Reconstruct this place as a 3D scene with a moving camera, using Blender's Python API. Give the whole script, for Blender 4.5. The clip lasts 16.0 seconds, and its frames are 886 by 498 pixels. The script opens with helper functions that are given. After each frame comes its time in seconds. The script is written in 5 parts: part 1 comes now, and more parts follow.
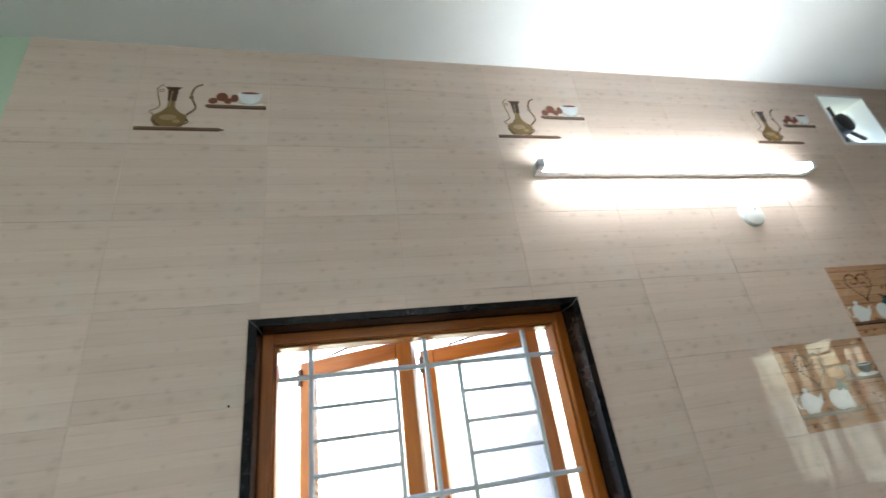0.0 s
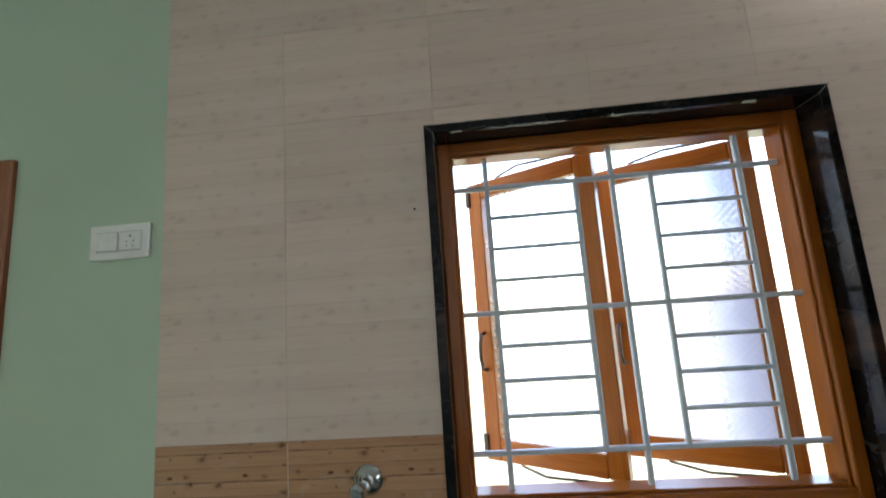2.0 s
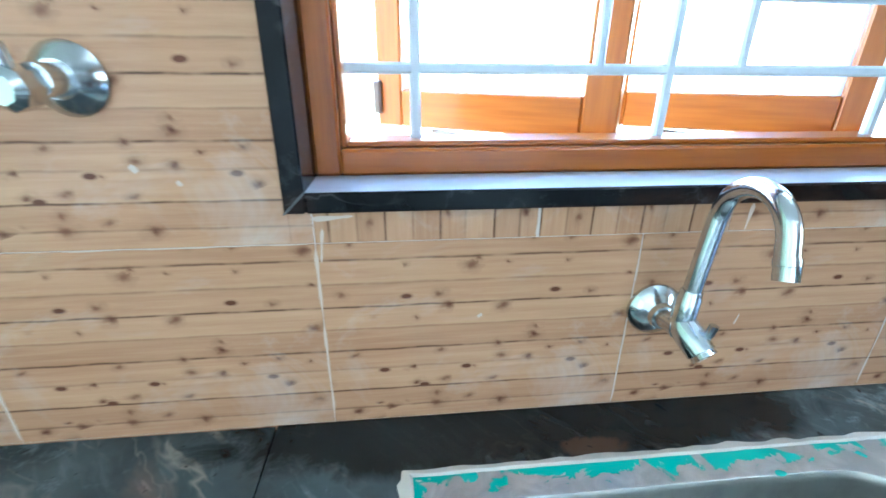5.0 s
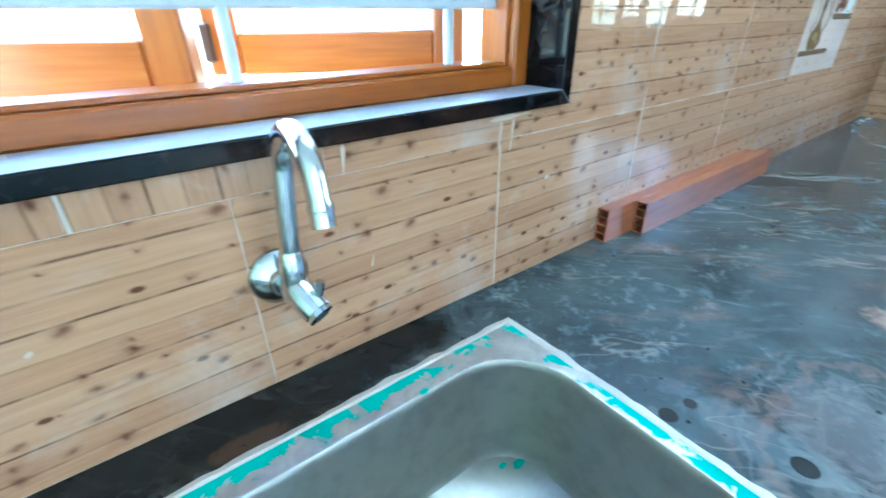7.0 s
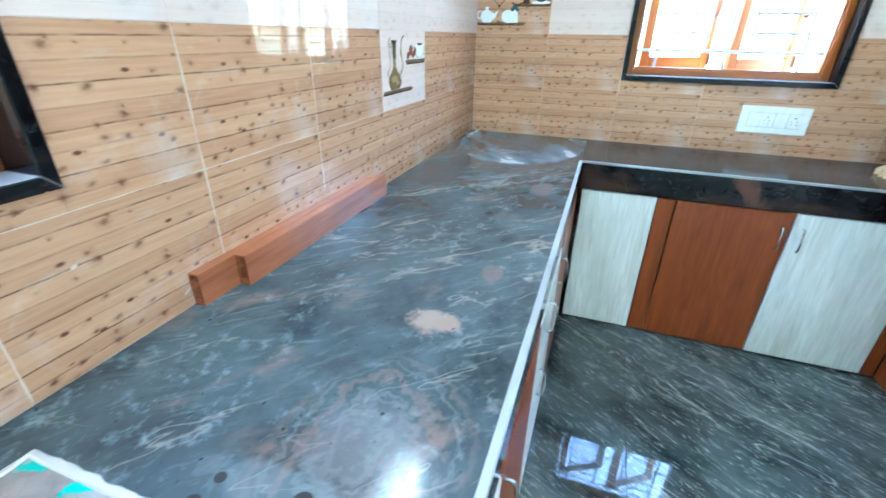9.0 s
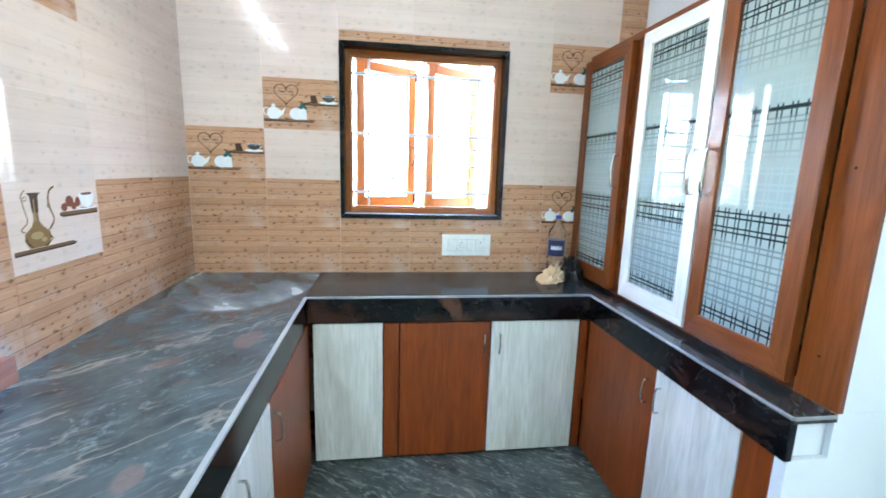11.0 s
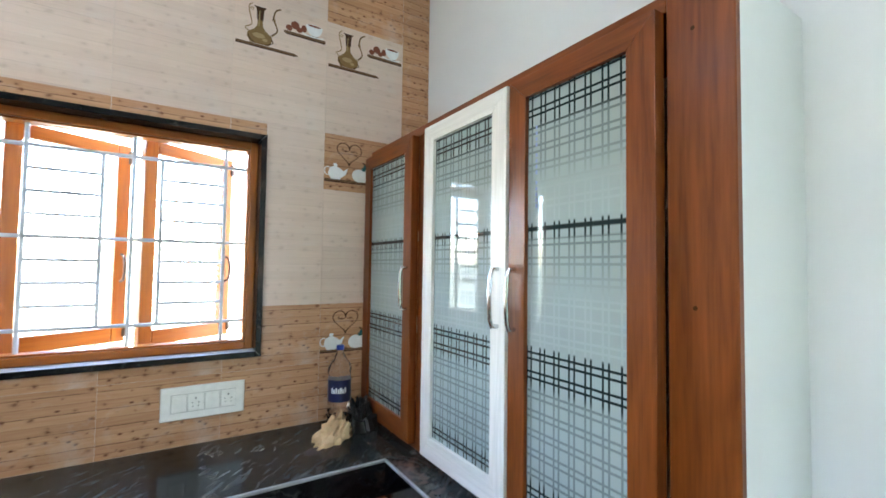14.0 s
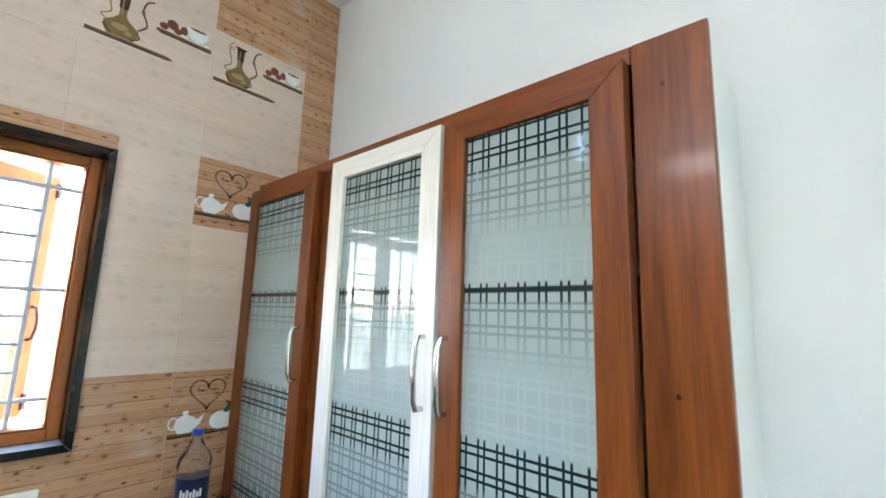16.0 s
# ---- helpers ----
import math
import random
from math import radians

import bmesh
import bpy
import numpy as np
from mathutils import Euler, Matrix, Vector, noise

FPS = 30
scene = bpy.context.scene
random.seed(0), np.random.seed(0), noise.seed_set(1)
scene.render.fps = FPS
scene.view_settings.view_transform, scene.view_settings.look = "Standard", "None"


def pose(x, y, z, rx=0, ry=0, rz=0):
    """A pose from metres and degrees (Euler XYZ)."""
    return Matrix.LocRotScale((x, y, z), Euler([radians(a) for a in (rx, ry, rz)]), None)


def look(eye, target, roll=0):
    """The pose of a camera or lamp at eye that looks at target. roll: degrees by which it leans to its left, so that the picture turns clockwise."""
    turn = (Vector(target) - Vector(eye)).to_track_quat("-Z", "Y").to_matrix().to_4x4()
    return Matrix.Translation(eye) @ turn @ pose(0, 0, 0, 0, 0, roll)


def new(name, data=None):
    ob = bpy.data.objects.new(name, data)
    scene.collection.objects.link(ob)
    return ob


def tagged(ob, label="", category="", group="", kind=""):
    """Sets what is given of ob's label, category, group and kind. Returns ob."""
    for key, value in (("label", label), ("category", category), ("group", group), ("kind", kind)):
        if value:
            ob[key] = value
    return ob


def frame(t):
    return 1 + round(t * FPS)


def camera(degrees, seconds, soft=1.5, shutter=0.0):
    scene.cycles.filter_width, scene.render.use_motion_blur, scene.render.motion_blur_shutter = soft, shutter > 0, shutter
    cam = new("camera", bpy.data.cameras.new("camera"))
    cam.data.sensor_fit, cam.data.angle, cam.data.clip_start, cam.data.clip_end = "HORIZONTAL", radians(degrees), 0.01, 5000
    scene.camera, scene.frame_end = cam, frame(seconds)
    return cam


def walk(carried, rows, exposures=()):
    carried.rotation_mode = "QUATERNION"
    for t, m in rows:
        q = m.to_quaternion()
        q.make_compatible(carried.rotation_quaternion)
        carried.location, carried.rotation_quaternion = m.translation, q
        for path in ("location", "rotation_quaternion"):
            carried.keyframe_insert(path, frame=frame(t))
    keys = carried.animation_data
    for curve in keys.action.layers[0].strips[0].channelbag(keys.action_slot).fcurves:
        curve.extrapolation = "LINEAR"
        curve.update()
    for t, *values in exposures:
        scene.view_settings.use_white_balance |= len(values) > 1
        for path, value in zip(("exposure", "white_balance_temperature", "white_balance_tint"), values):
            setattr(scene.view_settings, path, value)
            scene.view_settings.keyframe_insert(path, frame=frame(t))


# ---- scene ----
cam = camera(91.5, 16.0, 1.6, 0.3)
PATH = [
    (0, (0.047, 0.003, 1.699), (0.503, 1.77, 2.518), -8.3),
    (0.5, (0.013, 0.024, 1.677), (0.201, 1.836, 2.502), -7.5),
    (1, (-0.022, 0.06, 1.661), (0.01, 1.926, 2.38), -6.2),
    (1.5, (-0.053, 0.097, 1.629), (-0.144, 2.017, 2.182), -5.0),
    (2, (-0.079, 0.15, 1.587), (-0.244, 2.119, 1.899), -3.9),
    (2.5, (-0.12, 0.231, 1.505), (-0.305, 2.22, 1.6), -3.1),
    (3, (-0.171, 0.309, 1.428), (-0.315, 2.294, 1.231), -2.3),
    (3.2, (-0.178, 0.335, 1.403), (-0.3, 2.309, 1.104), -2.1),
    (5.3, (-0.044, 0.733, 1.252), (0.256, 2.533, 0.432), 0.4),
    (5.5, (-0.027, 0.747, 1.249), (0.359, 2.516, 0.4), 0.3),
    (6, (0.029, 0.747, 1.247), (0.663, 2.416, 0.345), 0.6),
    (6.5, (0.091, 0.727, 1.246), (0.937, 2.281, 0.313), 0.3),
    (7, (0.142, 0.68, 1.242), (1.196, 2.094, 0.298), -0.8),
    (7.5, (0.206, 0.651, 1.236), (1.515, 1.796, 0.248), 0.1),
    (8, (0.273, 0.585, 1.258), (1.736, 1.502, 0.249), 1.0),
    (8.5, (0.316, 0.52, 1.29), (1.895, 1.273, 0.321), 1.2),
    (9, (0.359, 0.428, 1.321), (2.048, 1.029, 0.434), 0.9),
    (9.5, (0.396, 0.325, 1.347), (2.192, 0.742, 0.573), 1.3),
    (10, (0.427, 0.206, 1.383), (2.312, 0.408, 0.744), 1.7),
    (10.2, (0.434, 0.202, 1.383), (2.348, 0.285, 0.808), 1.9),
    (12.3, (0.513, 0.003, 1.441), (2.405, -0.632, 1.313), 0.9),
    (12.5, (0.559, -0.012, 1.443), (2.429, -0.714, 1.34), 0.9),
    (13, (0.725, -0.036, 1.471), (2.524, -0.907, 1.428), 1.0),
    (13.5, (0.853, -0.073, 1.483), (2.577, -1.087, 1.495), 0.7),
    (14, (0.954, -0.184, 1.504), (2.64, -1.257, 1.587), 0.8),
    (14.5, (1.027, -0.243, 1.529), (2.664, -1.379, 1.7), 1.0),
    (15, (1.102, -0.243, 1.547), (2.643, -1.492, 1.803), 1.1),
    (15.5, (1.147, -0.24, 1.556), (2.572, -1.609, 1.863), 1.5),
    (16, (1.18, -0.233, 1.545), (2.5, -1.703, 1.856), 1.8),
]
EXPOSURES = [(0, 4.1, 6900, 10), (1.0, 4.25, 6700, 10), (2.0, 3.4, 7000, 12), (2.5, 3.05, 7000, 15), (3.2, 4.2, 6800, 14), (5.3, 5.4, 5100, 0), (7.0, 5.65, 4900, -5), (8.0, 5.9, 5050, -3), (9.0, 6.05, 5250, 2), (9.5, 6.0, 5400, 5), (10.2, 6.15, 5600, 8), (12.3, 5.12, 6100, 10), (14.5, 5.25, 6450, 13), (16.0, 5.35, 6450, 13)]
walk(cam, [(t, look(eye, target, roll)) for t, eye, target, roll in PATH], EXPOSURES)

# ---- world, sun, exposure ----
world = bpy.data.worlds.new("world")
scene.world = world
world.use_nodes = True
wn = world.node_tree
sky = wn.nodes.new("ShaderNodeTexSky")
sky.sky_type = "NISHITA"
sky.sun_disc = False
sky.sun_elevation = radians(48)
sky.sun_rotation = radians(215)
sky.dust_density = 1.6
sky.air_density = 1.2
wn.nodes["Background"].inputs["Strength"].default_value = 0.15
wn.links.new(sky.outputs[0], wn.nodes["Background"].inputs[0])

sun_data = bpy.data.lights.new("sun", "SUN")
sun_data.energy = 2.0
sun_data.angle = radians(12)
sun_data.color = (1.0, 0.96, 0.9)
sun = new("sun", sun_data)
sun.matrix_world = look((-6, -9, 14), (0, 0, 0))

# fill lamp added in an assumed, unseen hall opening; its bounce brightens the kitchen
fill_data = bpy.data.lights.new("hall_fill_lamp", "AREA")
fill_data.shape = "RECTANGLE"
fill_data.size, fill_data.size_y = 2.0, 2.3
fill_data.energy = 15.0
fill_data.color = (0.94, 0.97, 1.0)
fill_lamp = new("hall_fill_lamp", fill_data)
fill_lamp.matrix_world = look((3.02, -2.9, 1.35), (0, -2.9, 1.35))

# ---- plan, in metres ----
NORTH, EAST, SOUTH, WEST = 1.1385, 2.835, -1.28, -2.5   # finished wall faces
CEIL = 3.0
TILE_W, TILE_H, TILE_T = 0.378, 0.2525, 0.008
TOP = 0.83                                              # countertop
FRONT_N, FRONT_E, FRONT_S = 0.492, 2.355, -0.85         # counter fronts
GREEN_X = -0.86                                         # tiles end, green paint begins
WIN_A = (-0.188, 0.726, 1.121, 2.046)                   # x0, x1, z0, z1
WIN_B = (0.38, -0.512, 1.135, 2.035)                    # y0, y1, z0, z1
FAN = (2.205, 2.5, 2.652, 2.94)


# ---- node helpers ----
def put(nt, sock, v):
    if isinstance(v, bpy.types.NodeSocket):
        nt.links.new(v, sock)
    elif v is not None:
        sock.default_value = (*v, 1.0) if isinstance(v, tuple) and len(v) == 3 and sock.type == "RGBA" else v


def material(name, color=(0.8, 0.8, 0.8), rough=0.5, metal=0.0):
    m = bpy.data.materials.new(name)
    m.use_nodes = True
    b = m.node_tree.nodes["Principled BSDF"]
    b.inputs["Base Color"].default_value = (*color, 1)
    b.inputs["Roughness"].default_value = rough
    b.inputs["Metallic"].default_value = metal
    return m, m.node_tree, b


def coords(nt, kind="Object"):
    return nt.nodes.new("ShaderNodeTexCoord").outputs[kind]


def mapped(nt, vec, scale=(1, 1, 1), loc=(0, 0, 0), rot=(0, 0, 0)):
    n = nt.nodes.new("ShaderNodeMapping")
    put(nt, n.inputs["Vector"], vec)
    n.inputs["Scale"].default_value = scale
    n.inputs["Location"].default_value = loc
    n.inputs["Rotation"].default_value = rot
    return n.outputs[0]


def fuzz(nt, vec, scale=5.0, detail=4.0, rough=0.55, dist=0.0):
    n = nt.nodes.new("ShaderNodeTexNoise")
    put(nt, n.inputs["Vector"], vec)
    n.inputs["Scale"].default_value = scale
    n.inputs["Detail"].default_value = detail
    n.inputs["Roughness"].default_value = rough
    n.inputs["Distortion"].default_value = dist
    return n.outputs["Fac"]


def ramp(nt, fac, stops, interp="LINEAR"):
    n = nt.nodes.new("ShaderNodeValToRGB")
    n.color_ramp.interpolation = interp
    els = n.color_ramp.elements
    for i, (p, c) in enumerate(stops):
        e = els[i] if i < 2 else els.new(p)
        e.position = p
        e.color = (c, c, c, 1) if isinstance(c, (int, float)) else (*c, 1)
    put(nt, n.inputs["Fac"], fac)
    return n.outputs["Color"]


def calc(nt, op, a, b=None, c=None):
    n = nt.nodes.new("ShaderNodeMath")
    n.operation = op
    put(nt, n.inputs[0], a)
    put(nt, n.inputs[1], b)
    put(nt, n.inputs[2], c)
    return n.outputs[0]


def blend(nt, fac, a, b, mode="MIX"):
    n = nt.nodes.new("ShaderNodeMix")
    n.data_type = "RGBA"
    n.blend_type = mode
    put(nt, n.inputs[0], fac)
    put(nt, n.inputs[6], a)
    put(nt, n.inputs[7], b)
    return n.outputs[2]


def relief(nt, b, height, strength=0.2, dist=0.002):
    n = nt.nodes.new("ShaderNodeBump")
    n.inputs["Strength"].default_value = strength
    n.inputs["Distance"].default_value = dist
    put(nt, n.inputs["Height"], height)
    nt.links.new(n.outputs[0], b.inputs["Normal"])


def axes(nt, vec):
    n = nt.nodes.new("ShaderNodeSeparateXYZ")
    put(nt, n.inputs[0], vec)
    return n.outputs[0], n.outputs[1], n.outputs[2]


def joined(nt, x, y, z):
    n = nt.nodes.new("ShaderNodeCombineXYZ")
    put(nt, n.inputs[0], x)
    put(nt, n.inputs[1], y)
    put(nt, n.inputs[2], z)
    return n.outputs[0]


def cells(nt, vec, scale):
    n = nt.nodes.new("ShaderNodeTexVoronoi")
    n.voronoi_dimensions = "2D"
    put(nt, n.inputs["Vector"], vec)
    n.inputs["Scale"].default_value = scale
    return n.outputs["Distance"], n.outputs["Color"]


def chance(nt):
    return nt.nodes.new("ShaderNodeObjectInfo").outputs["Random"]


# ---- materials ----
def paint(name, color, rough=0.55, mottled=0.05):
    m, nt, b = material(name, color, rough)
    v = coords(nt)
    big = fuzz(nt, v, 1.7, 3)
    fine = fuzz(nt, v, 90, 3)
    dark = tuple(c * (1 - 2 * mottled) for c in color)
    put(nt, b.inputs["Base Color"], blend(nt, ramp(nt, big, [(0.3, 0), (0.7, 1)]), dark, color))
    put(nt, b.inputs["Roughness"], calc(nt, "MULTIPLY_ADD", fine, 0.15, rough - 0.07))
    relief(nt, b, fuzz(nt, v, 220, 2), 0.12, 0.001)
    return m


def pine_print(name, light, dark, line, knot, strength, gloss, big_knots=True):
    """Printed plank tile: plank lines, grain and knots in the tile's own metres."""
    m, nt, b = material(name, light, gloss)
    v = coords(nt)
    x, y, z = axes(nt, v)
    zf = calc(nt, "DIVIDE", z, TILE_H)
    grain = fuzz(nt, mapped(nt, v, (7, 7, 130)), 1.0, 5, 0.6, 0.4)
    soft = fuzz(nt, mapped(nt, v, (3, 3, 14)), 1.0, 3)
    plank = ramp(nt, zf, [(0.0, 0.55), (0.085, 0.25), (0.2, 0.8), (0.33, 0.5), (0.44, 0.2), (0.56, 0.75), (0.68, 0.35), (0.8, 0.65), (0.92, 0.3)], "CONSTANT")
    tone = calc(nt, "ADD", calc(nt, "MULTIPLY", grain, 0.6), calc(nt, "MULTIPLY", soft, 0.35))
    tone = calc(nt, "ADD", tone, calc(nt, "MULTIPLY", calc(nt, "SUBTRACT", plank, 0.5), 0.24))
    col = blend(nt, ramp(nt, tone, [(0.25, 0), (0.75, 1)]), dark, light)
    wob = calc(nt, "MULTIPLY_ADD", fuzz(nt, mapped(nt, v, (20, 20, 1)), 1.0, 2), 0.012, -0.006)
    zl = calc(nt, "ADD", zf, wob)
    stops = []
    for h, d in ((0.085, 0.6), (0.2, 1.0), (0.33, 0.4), (0.44, 1.0), (0.56, 0.4), (0.68, 1.0), (0.8, 0.45), (0.92, 0.95)):
        stops += [(h - 0.009, 0), (h, d), (h + 0.007, 0)]
    lines = ramp(nt, zl, stops)
    broken = ramp(nt, fuzz(nt, mapped(nt, v, (26, 26, 5)), 1.0, 3), [(0.3, 0.3), (0.55, 1)])
    lines = calc(nt, "MULTIPLY", lines, broken)
    col = blend(nt, calc(nt, "MULTIPLY", lines, strength), col, line)
    bend = calc(nt, "MULTIPLY_ADD", fuzz(nt, v, 60, 2), 0.02, -0.01)
    flat = joined(nt, calc(nt, "ADD", x, bend), calc(nt, "ADD", calc(nt, "MULTIPLY", z, 1.5), bend), 0.0)
    d, c = cells(nt, flat, 27.0 if big_knots else 19.0)
    cr, cg, cb = axes(nt, c)
    pick = ramp(nt, cr, [(0.56, 0), (0.6, 1)])
    size = calc(nt, "MULTIPLY_ADD", cg, 0.9, 0.45)
    dd = calc(nt, "DIVIDE", d, size)
    spot = calc(nt, "MULTIPLY", calc(nt, "MULTIPLY", ramp(nt, dd, [(0.04, 1), (0.27, 0.0)]), pick), calc(nt, "MULTIPLY_ADD", cb, 0.35, 0.65))
    halo = calc(nt, "MULTIPLY", ramp(nt, dd, [(0.1, 0.28), (0.42, 0.0)]), pick)
    if big_knots:
        eye = None
        for kx, kz in ((0.098, 0.183), (0.278, 0.184), (0.172, 0.078), (0.068, 0.079), (0.31, 0.079), (0.118, 0.053)):
            ex = calc(nt, "DIVIDE", calc(nt, "SUBTRACT", x, kx), 0.0095)
            ez = calc(nt, "DIVIDE", calc(nt, "SUBTRACT", z, kz), 0.0048)
            r = calc(nt, "ADD", calc(nt, "MULTIPLY", ex, ex), calc(nt, "MULTIPLY", ez, ez))
            one = ramp(nt, r, [(0.25, 1.0), (0.45, 0.45), (1.0, 0.0)])
            eye = one if eye is None else calc(nt, "MAXIMUM", eye, one)
        spot = calc(nt, "MAXIMUM", spot, eye)
    col = blend(nt, calc(nt, "MULTIPLY", calc(nt, "MAXIMUM", spot, halo), strength), col, knot)
    haze = ramp(nt, fuzz(nt, mapped(nt, coords(nt), (5, 5, 8)), 1.0, 5, 0.7, 0.6), [(0.52, 0), (0.78, 0.45)])
    col = blend(nt, haze, col, (0.62, 0.57, 0.54))
    vary = calc(nt, "MULTIPLY_ADD", chance(nt), 0.08, 0.95)
    n = nt.nodes.new("ShaderNodeHueSaturation")
    put(nt, n.inputs["Color"], col)
    put(nt, n.inputs["Value"], vary)
    put(nt, b.inputs["Base Color"], n.outputs[0])
    smear = fuzz(nt, coords(nt), 9, 4)
    b.inputs["Specular IOR Level"].default_value = 0.23
    put(nt, b.inputs["Roughness"], calc(nt, "MULTIPLY_ADD", smear, 0.06, gloss - 0.03))
    relief(nt, b, calc(nt, "SUBTRACT", calc(nt, "MULTIPLY", fuzz(nt, v, 14, 2), 0.6), lines), 0.08, 0.0012)
    return m


def veined_wood(name, light, dark, rough, axis="z", stretch=26.0, coat=0.0, rings=0.03):
    """Laminate or varnished wood with grain along one axis."""
    m, nt, b = material(name, light, rough)
    v = coords(nt)
    s = {"z": (stretch, stretch, 1.6), "x": (1.6, stretch, stretch), "y": (stretch, 1.6, stretch)}[axis]
    g = fuzz(nt, mapped(nt, v, s), 1.0, 6, 0.62, 1.2)
    s2 = tuple(c * 5 for c in s)
    fine = fuzz(nt, mapped(nt, v, s2), 1.0, 3)
    big = fuzz(nt, mapped(nt, v, tuple(c * 0.2 for c in s)), 1.0, 2)
    t = calc(nt, "ADD", calc(nt, "MULTIPLY", g, 0.5), calc(nt, "ADD", calc(nt, "MULTIPLY", fine, 0.4), calc(nt, "MULTIPLY", big, 0.14)))
    # arched growth rings: contour lines of a long soft field
    ring = calc(nt, "SINE", calc(nt, "MULTIPLY", fuzz(nt, mapped(nt, v, tuple(c * (0.3 if c > 2 else 0.9) for c in s)), 1.0, 1, 0.4, 0.5), 46.0))
    t = calc(nt, "ADD", t, calc(nt, "MULTIPLY", ring, rings))
    put(nt, b.inputs["Base Color"], blend(nt, ramp(nt, t, [(0.38, 0), (0.66, 1)]), dark, light))
    put(nt, b.inputs["Roughness"], calc(nt, "MULTIPLY_ADD", fine, 0.12, rough - 0.06))
    b.inputs["Specular IOR Level"].default_value = 0.32
    b.inputs["Coat Weight"].default_value = coat
    b.inputs["Coat Roughness"].default_value = 0.12
    relief(nt, b, fine, 0.08, 0.001)
    return m


def stretched(nt, vec, along, across, angle, loc=(0, 0, 0)):
    """Coordinates drawn out along a direction in the xy plane: scales along and across it."""
    r = mapped(nt, vec, (1, 1, 1), (0, 0, 0), (0, 0, radians(-angle)))
    return mapped(nt, r, (along, across, across), loc)


def warped(nt, v, scale, amount, detail=2.0):
    n = nt.nodes.new("ShaderNodeTexNoise")
    n.inputs["Scale"].default_value = scale
    n.inputs["Detail"].default_value = detail
    nt.links.new(v, n.inputs["Vector"])
    w = nt.nodes.new("ShaderNodeVectorMath")
    w.operation = "MULTIPLY_ADD"
    nt.links.new(n.outputs["Color"], w.inputs[0])
    w.inputs[1].default_value = (amount, amount, amount)
    nt.links.new(v, w.inputs[2])
    return w.outputs[0]


def veins(nt, vec, scale, detail, width, gate):
    """Thin contour lines of a noise field, broken up by a second one."""
    f = fuzz(nt, vec, scale, detail, 0.5, 0.3)
    line = ramp(nt, calc(nt, "ABSOLUTE", calc(nt, "SUBTRACT", f, 0.5)), [(0.0, 1), (width, 0)])
    cut_ = ramp(nt, fuzz(nt, mapped(nt, vec, (0.8, 0.8, 0.8), (3.3, 8.1, 1.2)), scale, 3), [(gate, 0), (gate + 0.1, 1)])
    return calc(nt, "MULTIPLY", line, cut_)


def oval_mask(nt, x, y, px, py, rx, ry):
    ex = calc(nt, "DIVIDE", calc(nt, "SUBTRACT", x, px), rx)
    ey = calc(nt, "DIVIDE", calc(nt, "SUBTRACT", y, py), ry)
    return calc(nt, "ADD", calc(nt, "MULTIPLY", ex, ex), calc(nt, "MULTIPLY", ey, ey))


